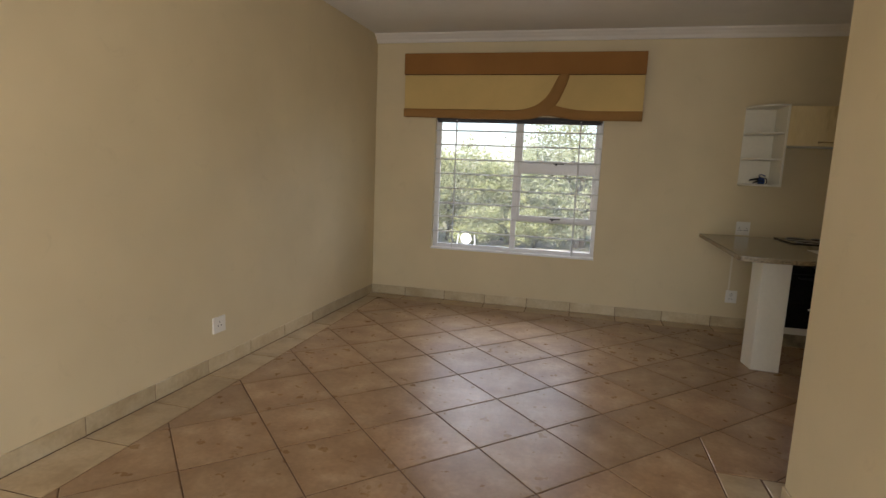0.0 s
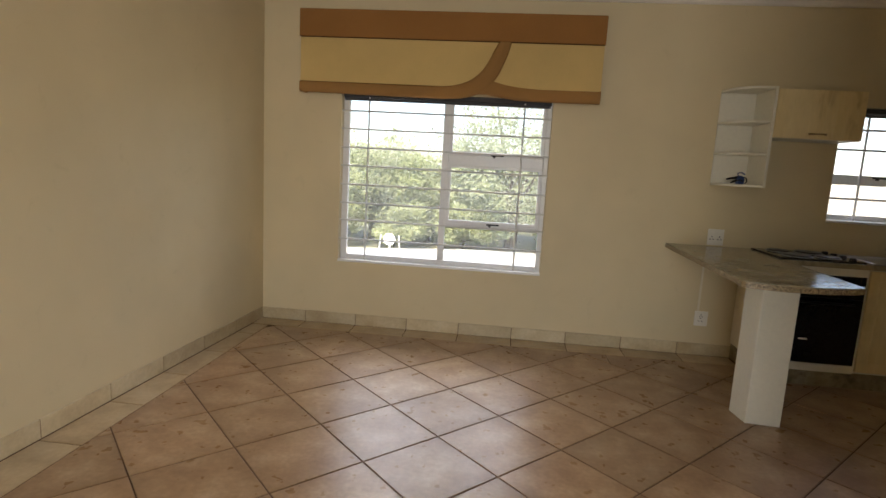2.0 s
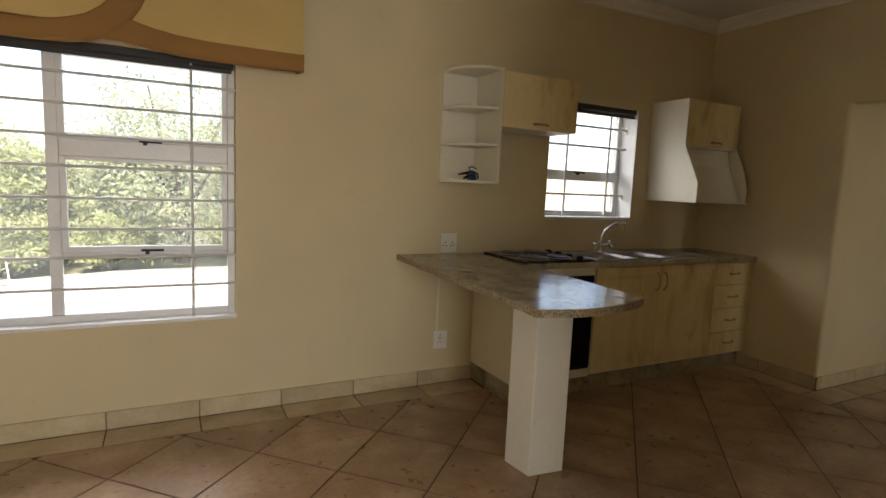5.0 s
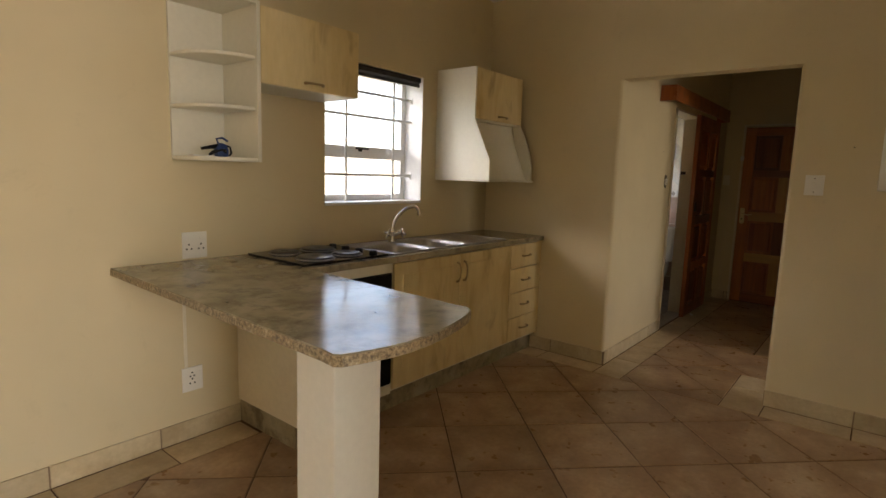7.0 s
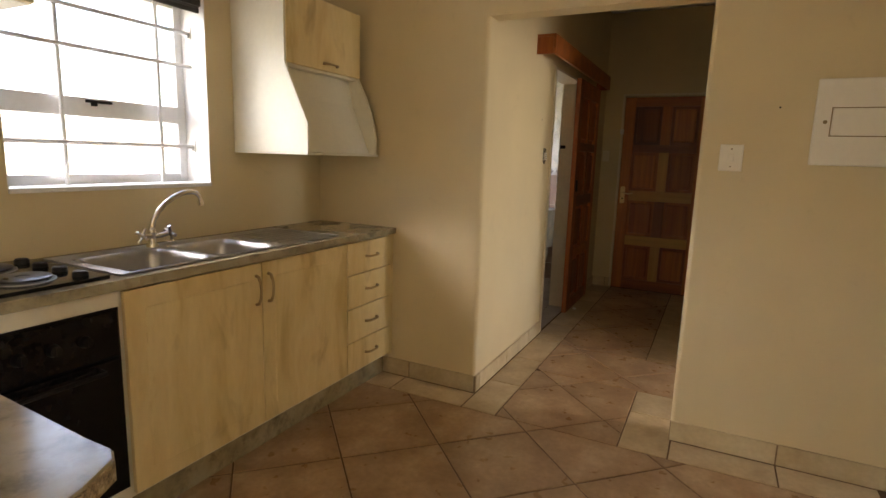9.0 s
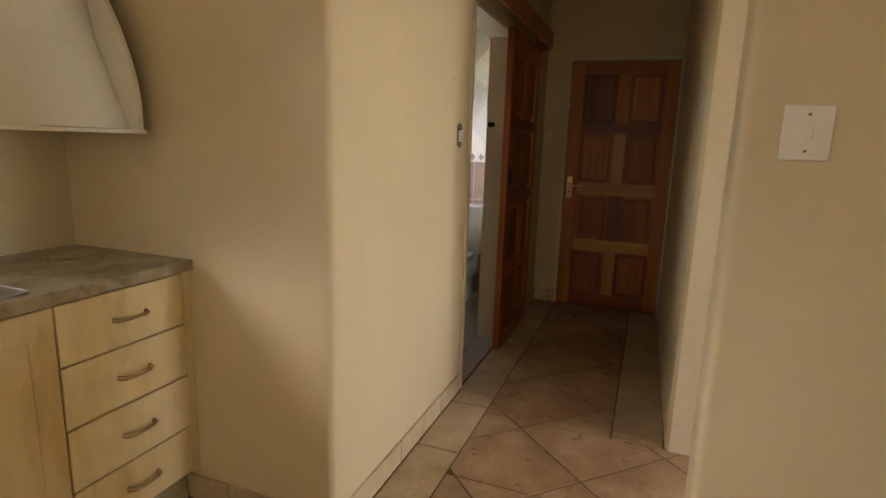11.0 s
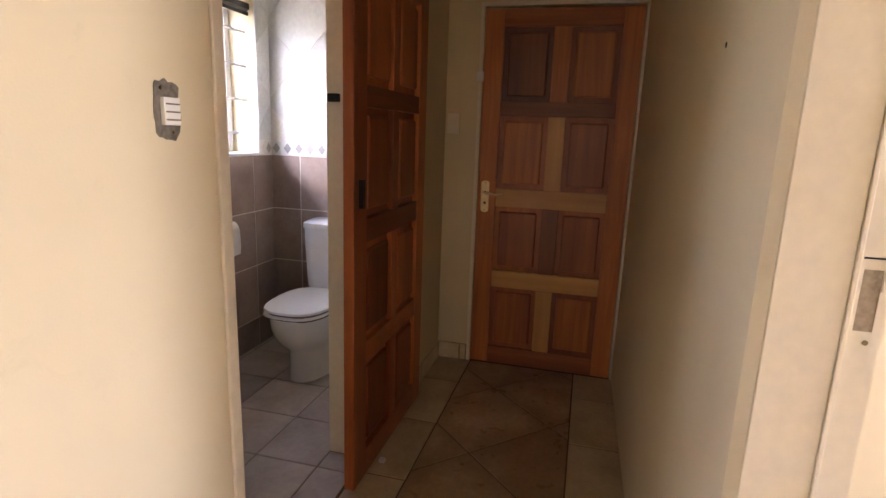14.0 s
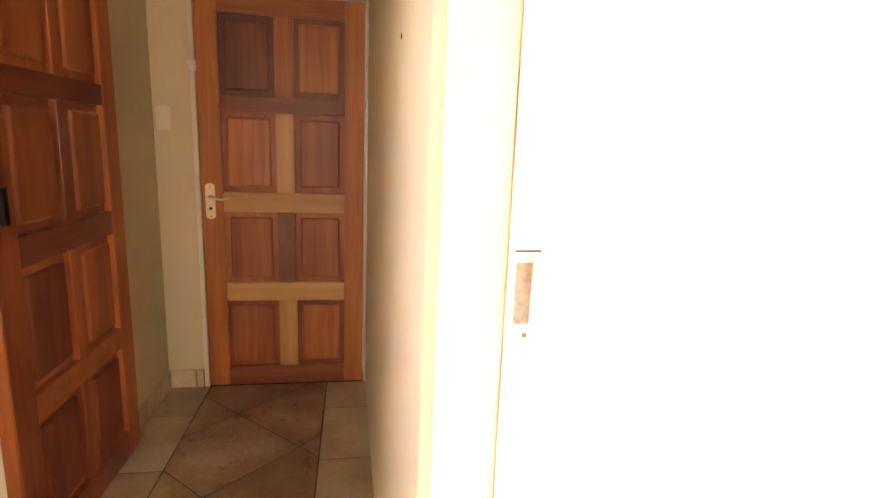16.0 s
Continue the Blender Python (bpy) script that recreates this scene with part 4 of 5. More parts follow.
def pelmet():
    x0, x1, yb, yf, z0, z1 = -1.985, 0.44, 5.733, 5.60, 1.985, 2.635
    ob = thing("pelmet", (x0 + x1) / 2, 5.66, z0, "upholstered pelmet in rust, straw and tan fabric above the window", "pelmet")
    part("board", box(x0 + 0.012, yf + 0.02, 2.10, x1 - 0.012, yb, z1 - 0.02), FABRIC_CREAM, ob, "straw-coloured padded board")
    zt, zm, zb = 2.425, 2.075, 1.99
    smooth(part("top_band", bevelled(box(x0, yf - 0.016, zt, x1, yb - 0.004, z1), 0.04, 5), FABRIC_BROWN, ob, "rust-brown padded band"), 60)
    part("front_panel", bevelled(box(x0 + 0.004, yf + 0.006, zm, x1 - 0.004, yf + 0.03, zt), 0.006, 2), FABRIC_CREAM, ob, "straw fabric panel")
    # the tan lower band sweeps up to the top band as a curved sash
    def band(lower, upper, name, back=0.0):
        n = len(lower)
        bm = bmesh.new()
        rows = []
        for k in range(n):
            (ax, az), (bx_, bz) = lower[k], upper[k]
            c = [(ax, yf + 0.04, az), (ax, yf + 0.008, az), (ax * 0.85 + bx_ * 0.15, yf - 0.008, az * 0.85 + bz * 0.15), (ax * 0.15 + bx_ * 0.85, yf - 0.008, az * 0.15 + bz * 0.85), (bx_, yf + 0.008, bz), (bx_, yf + 0.04, bz)]
            rows.append([(p[0], p[1] + back, p[2]) for p in c])
        loft(bm, rows)
        return smooth(part(name, bm, FABRIC_TAN, ob, "tan padded binding"), 60)
    sweep_lo, sweep_hi = [], []
    for k in range(11):
        f = k / 10
        x = x0 + (-0.68 - x0) * f
        sweep_lo.append((x, zb - 0.012 * math.sin(f * 1.5)))
        sweep_hi.append((x, zm - 0.004 * f))
    pts = [((-0.660, 1.985), (-0.720, 2.083)), ((-0.580, 2.0), (-0.660, 2.098)), ((-0.500, 2.03), (-0.590, 2.125)), ((-0.435, 2.075), (-0.535, 2.165)), ((-0.390, 2.125), (-0.490, 2.21)), ((-0.355, 2.18), (-0.455, 2.265)), ((-0.325, 2.25), (-0.425, 2.325)), ((-0.295, 2.33), (-0.400, 2.38)), ((-0.270, 2.427), (-0.375, 2.427))]
    band(sweep_lo[:-1] + [p[0] for p in pts], sweep_hi[:-1] + [p[1] for p in pts], "sash_band")
    right = [((-0.60, 2.0), (-0.53, 2.16)), ((-0.53, 2.022), (-0.48, 2.165)), ((-0.45, 2.025), (-0.41, 2.14)), ((-0.35, 2.008), (-0.31, 2.112)), ((-0.22, 1.99), (-0.20, 2.094)), ((-0.05, 1.984), (-0.04, 2.084)), ((0.2, 1.984), (0.2, 2.084)), ((x1, 1.986), (x1, 2.086))]
    band([p[0] for p in right], [p[1] for p in right], "hem_band", 0.0075)
    for z in (zt - 0.001, z1 - 0.004):
        smooth(part("piping", tube(bmesh.new(), [(x0 + 0.006, yf + 0.002, z), (x1 - 0.006, yf + 0.002, z)], 0.0055, 8), PIPING, ob, "dark brown piping"))
    for a, b in ((x0, x0 + 0.02), (x1 - 0.02, x1)):
        part("return_end", box(a + 0.001, yf + 0.032, zb + 0.004, b - 0.001, yb, zt - 0.002), FABRIC_TAN, ob)
    return ob


pelmet()


# ---- sockets, switches ----
def plate_y(name, label, x0, x1, z0, z1, y, holes=()):
    """A plate on a wall that faces -y."""
    ob = thing(name, (x0 + x1) / 2, y, z0, label, "socket" if holes else "switch")
    part("cover", box(x0, y - 0.009, z0, x1, y - 0.0005, z1, 0.003), SOCKET_WHITE, ob)
    for hx, hz in holes:
        part("pin_hole", lathe2(hx, y - 0.0095, hz, 0.0045), BLACK_PLASTIC, ob)
    return ob


def lathe2(x, y, z, r, d=(0, 1, 0), length=0.003):
    v = Vector(d)
    return tube(bmesh.new(), [Vector((x, y, z)) - v * length * 0.2, Vector((x, y, z)) + v * length], r, 10)


def three_pin(cx, cz, s=1.0):
    return [(cx, cz + 0.014 * s), (cx - 0.012 * s, cz - 0.008 * s), (cx + 0.012 * s, cz - 0.008 * s)]


double = plate_y("wall_socket", "white double wall socket above the worktop", 1.408, 1.532, 0.93, 1.06, BACK_Y, three_pin(1.44, 0.985) + three_pin(1.50, 0.985))
for cx in (1.44, 1.50):
    part("rocker", box(cx - 0.008, BACK_Y - 0.013, 1.022, cx + 0.008, BACK_Y - 0.009, 1.040, 0.002), SOCKET_WHITE, double)
low = plate_y("wall_socket", "white wall socket low on the wall beneath the breakfast bar", 1.385, 1.49, 0.25, 0.375, BACK_Y, three_pin(1.435, 0.30) + three_pin(1.435, 0.335, 0.8))
part("rocker", box(1.462, BACK_Y - 0.013, 0.33, 1.478, BACK_Y - 0.009, 0.348, 0.002), SOCKET_WHITE, low)
conduit = thing("conduit", 1.42, BACK_Y, 0.376, "thin painted conduit running up from the low socket", "conduit")
part("pipe", box(1.40, BACK_Y - 0.007, 0.376, 1.416, BACK_Y - 0.0005, 0.886, 0.002), STEEL_FRAME, conduit)
ls = thing("wall_socket", -2.45, 3.08, 0.27, "white wall socket low on the long wall", "socket")
part("cover", prism(bmesh.new(), [(-2.452, 3.025), (-2.4395, 3.025), (-2.4355, 3.145), (-2.452, 3.145)], "z", 0.262, 0.372), SOCKET_WHITE, ls)
for dy, dz in ((0.0, 0.016), (-0.016, -0.008), (0.016, -0.008), (0.03, 0.025)):
    part("pin_hole", lathe2(-2.4378, 3.085 + dy, 0.318 + dz, 0.005, (1, 0, 0), 0.0012), BLACK_PLASTIC, ls)

sw = thing("light_switch", KIT_X, 3.425, 1.325, "white light switch plate beside the passage", "switch")
part("cover", box(KIT_X - 0.009, 3.379, 1.325, KIT_X - 0.0005, 3.473, 1.442, 0.003), SOCKET_WHITE, sw)
part("rocker", box(KIT_X - 0.013, 3.415, 1.37, KIT_X - 0.009, 3.437, 1.40, 0.002), SOCKET_WHITE, sw)
for z in (1.345, 1.422):
    part("screw", lathe2(KIT_X - 0.0095, 3.426, z, 0.0035, (1, 0, 0)), BRONZE, sw)
db = thing("distribution_board", KIT_X, 2.93, 1.36, "white electrical distribution board with a small hatch on the wall", "fuse box")
part("cover", box(KIT_X - 0.022, 2.66, 1.362, KIT_X - 0.0005, 3.138, 1.710, 0.006), SOCKET_WHITE, db)
hatch = part("hatch", box(KIT_X - 0.029, 2.70, 1.483, KIT_X - 0.022, 3.078, 1.592, 0.003), SOCKET_WHITE, db)
part("hatch_outline", box(KIT_X - 0.0235, 2.696, 1.479, KIT_X - 0.0218, 3.082, 1.596), BRONZE, db)
part("catch", lathe2(KIT_X - 0.0235, 3.10, 1.537, 0.008, (1, 0, 0)), BRONZE, db)


# ---- hall ----
def panel_door(name, label, flat, lo, hi, z0, z1, face, towards, cols, rows, rail_mats, group=""):
    """A framed door of raised panels. flat: the axis across the leaf ('x' leaf faces x). face: its front; towards: -1 if it faces the lower side."""
    ob = thing(name, face if flat == "x" else (lo + hi) / 2, (lo + hi) / 2 if flat == "x" else face, z0, label, "door")
    def b(u0, u1, v0, v1, d0, d1, bev=0.003):
        d0, d1 = face - towards * d0, face - towards * d1
        d0, d1 = min(d0, d1), max(d0, d1)
        return box(d0, u0, v0, d1, u1, v1, bev) if flat == "x" else box(u0, d0, v0, u1, d1, v1, bev)
    part("stile", b(lo, cols[0][0], z0, z1, 0, 0.04), DOOR_WOOD, ob)
    part("stile", b(cols[-1][1], hi, z0, z1, 0, 0.04), DOOR_WOOD, ob)
    edges = [z0] + [v for r in rows for v in r] + [z1]
    for k in range(0, len(edges), 2):
        part("rail", b(cols[0][0], cols[-1][1], edges[k], edges[k + 1], 0.0005, 0.039), rail_mats[k // 2], ob)
    for k, (a, c) in enumerate(rows):
        part("mullion", b(cols[0][1], cols[1][0], a, c, 0.0008, 0.039), rail_mats[-1 - (k % 2)], ob)
        for u0, u1 in cols:
            part("panel", b(u0, u1, a, c, 0.024, 0.034, 0), DOOR_WOOD, ob)
            part("raised_field", b(u0 + 0.026, u1 - 0.026, a + 0.028, c - 0.028, 0.004, 0.0239, 0.0095), DOOR_WOOD, ob)
    return ob


end_door = panel_door("panel_door", "closed red-brown eight-panel wooden door with paler rails", "x", END_DOOR[0] + 0.006, END_DOOR[1] - 0.004, 0.006, END_DOOR[2] - 0.012, END_X - 0.006, -1,
                      [(3.69, 3.942), (4.035, 4.30)], [(0.11, 0.482), (0.582, 0.958), (1.062, 1.462), (1.538, 1.925)], [DOOR_RAIL, PALE_RAIL, PALE_RAIL, DOOR_RAIL, DOOR_RAIL, DOOR_WOOD, PALE_WOOD])
plate = [(4.3605 + 0.0245 * math.cos(radians(a)) * (0.8 if abs(math.sin(radians(a))) > 0.9 else 1), (1.085 if a < 180 else 0.94) + 0.02 * math.sin(radians(a))) for a in range(0, 360, 15)]
hp = part("lock_plate", bevelled(prism(bmesh.new(), plate, "x", END_X - 0.0125, END_X - 0.0062), 0.002, 1), BRASS, end_door, "polished brass lever lock plate")
for z in (0.935, 1.09):
    part("screw", lathe2(END_X - 0.0127, 4.3605, z, 0.004, (1, 0, 0), 0.001), BRONZE, hp)
smooth(part("lever", tube(bmesh.new(), [(END_X - 0.012, 4.36, 1.035), (END_X - 0.045, 4.36, 1.035), (END_X - 0.05, 4.342, 1.035), (END_X - 0.05, 4.30, 1.026), (END_X - 0.05, 4.255, 1.036)], [0.009, 0.008, 0.008, 0.007, 0.005], 10), BRASS, hp))
part("keyhole", lathe2(END_X - 0.0128, 4.36, 0.975, 0.008, (1, 0, 0), 0.001), BLACK_PLASTIC, hp)
df = thing("door_frame", END_X, 4.05, 0.0, "thin cream steel frame round the closed door", "door frame", kind="structure")
bm = bmesh.new()
bx(bm, END_X - 0.010, END_DOOR[1], 0.0, END_X - 0.0005, END_DOOR[1] + 0.022, END_DOOR[2] + 0.022, 0.002)
bx(bm, END_X - 0.010, END_DOOR[0] - 0.022, 0.0, END_X - 0.0005, END_DOOR[0], END_DOOR[2] + 0.022, 0.002)
bx(bm, END_X - 0.010, END_DOOR[0], END_DOOR[2], END_X - 0.0005, END_DOOR[1], END_DOOR[2] + 0.022, 0.002)
part("casing", bm, STEEL_FRAME, df)
catch = thing("door_catch", END_X, 4.415, 1.643, "small white plastic catch beside the door edge", "catch")
part("block", box(END_X - 0.024, 4.398, 1.643, END_X - 0.0105, 4.436, 1.696, 0.003), WHITE_FRAME, catch)
sw = thing("light_switch", END_X, 4.585, 1.34, "cream light switch plate at the hall end", "switch")
part("cover", box(END_X - 0.008, 4.527, 1.358, END_X - 0.0005, 4.598, 1.474, 0.003), STEEL_FRAME, sw)
part("rocker", box(END_X - 0.012, 4.553, 1.40, END_X - 0.008, 4.573, 1.43, 0.002), STEEL_FRAME, sw)

# sliding door with its pelmet
SL = (5.905, 6.72)
slider = panel_door("sliding_door", "red-brown panelled sliding door partly open along the hall wall", "y", SL[0], SL[1], 0.015, 2.03, HALL_L - 0.055, -1,
                    [(SL[0] + 0.11, SL[0] + 0.375), (SL[0] + 0.445, SL[1] - 0.11)], [(0.125, 0.49), (0.575, 0.955), (1.045, 1.435), (1.51, 1.895)], [DOOR_RAIL, DOOR_RAIL, DARK_RAIL, DARK_RAIL, DOOR_RAIL, DOOR_WOOD, DOOR_WOOD])
part("edge_strip", box(SL[0] - 0.006, HALL_L - 0.054, 0.015, SL[0] - 0.0002, HALL_L - 0.016, 2.03, 0.002), DOOR_WOOD, slider, "leading edge strip in the same door wood")
part("pull", bevelled(box(SL[0] + 0.036, HALL_L - 0.070, 1.09, SL[0] + 0.056, HALL_L - 0.0555, 1.19), 0.004), BLACK_PLASTIC, slider, "black pull handle")
guide = thing("door_guide", 6.15, 4.53, 0.0, "small white plastic floor guide for the sliding door", "guide")
part("block", box(6.12, 4.52, 0.0, 6.145, 4.545, 0.014, 0.003), WHITE_FRAME, guide)
box_rail = thing("track_pelmet", 5.73, 4.55, 2.0, "red-brown wooden pelmet hiding the sliding door track", "pelmet")
part("front_board", box(4.82, 4.485, 2.032, 6.77, 4.502, 2.155, 0.002), DOOR_RAIL, box_rail)
part("top_board", box(4.82, 4.5025, 2.138, 6.77, HALL_L - 0.001, 2.155, 0.002), DOOR_RAIL, box_rail)
part("end_board", box(4.82, 4.5025, 2.032, 4.838, HALL_L - 0.001, 2.1375, 0.002), DOOR_WOOD, box_rail)
part("end_board", box(6.752, 4.5025, 2.032, 6.77, HALL_L - 0.001, 2.1375, 0.002), DOOR_WOOD, box_rail)

# bathroom door frame
bf = thing("door_frame", 5.5, 4.7, 0.0, "cream steel door frame of the bathroom with worn edges", "door frame", kind="structure")
bm = bmesh.new()
x = BATH_DOOR[0]
bx(bm, x - 0.022, HALL_L - 0.008, 0.0, x + 0.016, HALL_L + 0.001, BATH_DOOR[2], 0.003)
bx(bm, x + 0.0005, HALL_L + 0.001, 0.0, x + 0.016, HALL_L + 0.162, BATH_DOOR[2], 0.003)
part("near_jamb", bm, STEEL_FRAME, bf)
bm = bmesh.new()
x = BATH_DOOR[1]
bx(bm, x - 0.016, HALL_L - 0.003, 0.0, x - 0.0005, HALL_L + 0.162, BATH_DOOR[2], 0.003)
part("far_jamb", bm, STEEL_FRAME, bf)
part("head", box(BATH_DOOR[0] + 0.017, HALL_L - 0.003, BATH_DOOR[2] - 0.016, BATH_DOOR[1] - 0.017, HALL_L + 0.162, BATH_DOOR[2] - 0.0005), STEEL_FRAME, bf)
keep = thing("latch_keep", 6.13, 4.745, 1.5, "small black latch keep on the door jamb", "latch")
part("block", box(6.112, 4.715, 1.455, 6.1335, 4.76, 1.485, 0.003), BLACK_PLASTIC, keep)

# frame of the bright side doorway
GREY_MORTAR = plain("grey_mortar", (0.16, 0.135, 0.10), 0.95, grain=0.4, scale=90, relief=0.5)
# darker tan puts the shade of a deep lock hole on a shallow plate
LOCK_SHADE = plain("lock_pocket_shade", (0.33, 0.265, 0.19), 0.95, grain=0.3, scale=90, relief=0.4)
sf = thing("door_frame", 5.09, 3.48, 0.0, "cream steel door frame with rebate and an empty lock hole", "door frame", kind="structure")
x = SIDE_DOOR[1]
LOCK = (1.098, 1.188)
bm = bmesh.new()
bx(bm, x - 0.003, 3.4370, 0.0, x - 0.0003, HALL_R - 0.038, SIDE_DOOR[2], 0.001)
bx(bm, x - 0.006, 3.4290, 0.0, x - 0.0003, 3.4360, SIDE_DOOR[2], 0.0015)
part("stop", bm, STEEL_FRAME, sf)
bm = bmesh.new()
for lo, hi in ((0.0, LOCK[0]), (LOCK[1], SIDE_DOOR[2])):
    bx(bm, x - 0.002, 3.3870, lo, x + 0.006, 3.4285, hi)
bx(bm, x - 0.002, 3.3870, LOCK[0], x + 0.006, 3.3990, LOCK[1])
bx(bm, x - 0.002, 3.4230, LOCK[0], x + 0.006, 3.4285, LOCK[1])
part("rebate", bm, STEEL_FRAME, sf)
part("lock_pocket", box(x - 0.0012, 3.3985, LOCK[0] - 0.001, x + 0.001, 3.4235, LOCK[1] + 0.001), LOCK_SHADE, sf, "tan plate for the shaded lock pocket")
part("keeper", box(x - 0.0045, 3.3875, 1.158, x - 0.0021, 3.3985, 1.20, 0.001), STEEL_FRAME, sf, "bent keeper tongue")
part("seam", box(x - 0.0028, 3.3880, 1.203, x - 0.0018, 3.4260, 1.2055), BLACK_PLASTIC, sf, "dark cut line above the pocket")
part("screw", lathe2(x - 0.0022, 3.4050, 1.082, 0.004, (-1, 0, 0), 0.001), BRONZE, sf)

# opened switch box on the hall wall
sb = thing("switch_box", 5.137, HALL_L, 1.327, "switch module hanging in a ragged uncovered wall box", "switch")
rng = random.Random(4)
ring = []
for k in range(28):
    a = 2 * math.pi * k / 28
    c, s = math.cos(a), math.sin(a)
    e = (abs(c) ** 5 + abs(s) ** 5) ** (-0.2)
    ring.append((5.137 + 0.034 * c * e + rng.uniform(-0.003, 0.003), 1.379 + 0.056 * s * e + rng.uniform(-0.004, 0.004)))
part("ragged_rim", prism(bmesh.new(), ring, "y", HALL_L - 0.0025, HALL_L - 0.0003), GREY_MORTAR, sb, "grey ragged mortar round the box")
part("module", box(5.118, HALL_L - 0.014, 1.35, 5.160, HALL_L - 0.0026, 1.403, 0.002), SOCKET_WHITE, sb)
for k in range(3):
    part("slot", box(5.121, HALL_L - 0.0152, 1.359 + k * 0.015, 5.157, HALL_L - 0.0138, 1.362 + k * 0.015), GREY_MORTAR, sb)
for x, z in ((5.122, 1.42), (5.15, 1.336)):
    part("screw", lathe2(x, HALL_L - 0.003, z, 0.004, (0, -1, 0), 0.003), BRONZE, sb)
for nm, x, y, z, r in (("nail_hole", 5.50, HALL_R - 0.0165, 1.55, 0.006), ("nail_hole", 5.03, HALL_L - 0.0005, 1.63, 0.004)):
    nh = thing(nm, x, y, z, "small dark nail hole in the plaster", "nail hole")
    part("hole", lathe2(x, y, z, r, (0, 1, 0), 0.0012), BLACK_PLASTIC, nh)
nh = thing("nail_hole", KIT_X, 3.26, 1.6, "small dark nail hole in the plaster", "nail hole")
part("hole", lathe2(KIT_X - 0.0005, 3.262, 1.60, 0.004, (1, 0, 0), 0.0012), BLACK_PLASTIC, nh)

# ---- bathroom ----
BATH_FLOOR = tile_glaze("bath_floor_glaze", (0.36, 0.30, 0.26), (0.44, 0.375, 0.33), (0.50, 0.44, 0.39), 0.35)
BATH_LOW = tile_glaze("bath_wall_glaze_taupe", (0.27, 0.195, 0.16), (0.335, 0.25, 0.21), (0.385, 0.30, 0.255), 0.3)
BATH_HIGH = tile_glaze("bath_wall_glaze_white", (0.60, 0.60, 0.58), (0.68, 0.68, 0.66), (0.74, 0.74, 0.72), 0.5)
BATH_DECO = tile_glaze("bath_deco_glaze", (0.20, 0.19, 0.18), (0.30, 0.28, 0.26), (0.38, 0.36, 0.33), 0.3)
PALE_GROUT = plain("pale_grout", (0.70, 0.67, 0.62), 0.9, grain=0.1, scale=60)
BX1, BY0, BY1 = END_X, HALL_L + 0.16, BACK_Y
structure("wall_bath_west", box(5.1, BY0, -0.05, 5.15, BY1, CEIL), WALL, "plain wall at the near end of the bathroom", "wall")
bath_floor = structure("floor_bath", box(5.15, BY0 - 0.155, -0.004, BX1, BY1, -0.0012), GROUT, "grey-beige square tile bathroom floor", "floor")
TB = 0.325
BATH_ROWS = [(HALL_L + 0.004, 4.73, True), (4.73, BY0, True), (BY0, 5.055, False), (5.055, 5.38, False), (5.38, 5.705, False), (5.705, BY1, False)]
for i in range(9):
    for y0, y1, doorway in BATH_ROWS:
        if doorway and y0 == 4.73:
            continue
        y1 = BY0 if doorway else y1
        x0 = max(5.318 if doorway else 5.155, 5.04 + TB * i)
        x1 = min(BATH_DOOR[1] - 0.017 if doorway else BX1, 5.04 + TB * (i + 1))
        if x1 - x0 < 0.02 or y1 - y0 < 0.02:
            continue
        mx, my = (x0 + x1) / 2, (y0 + y1) / 2
        me = tile_mesh("bath_tile", [(x0 - mx, y0 - my), (x1 - mx, y0 - my), (x1 - mx, y1 - my), (x0 - mx, y1 - my)], 0.003, 0.008, 0.0025, 0.0025)
        if me:
            lay("bath_floor_tile", me, BATH_FLOOR, bath_floor, mx, my)


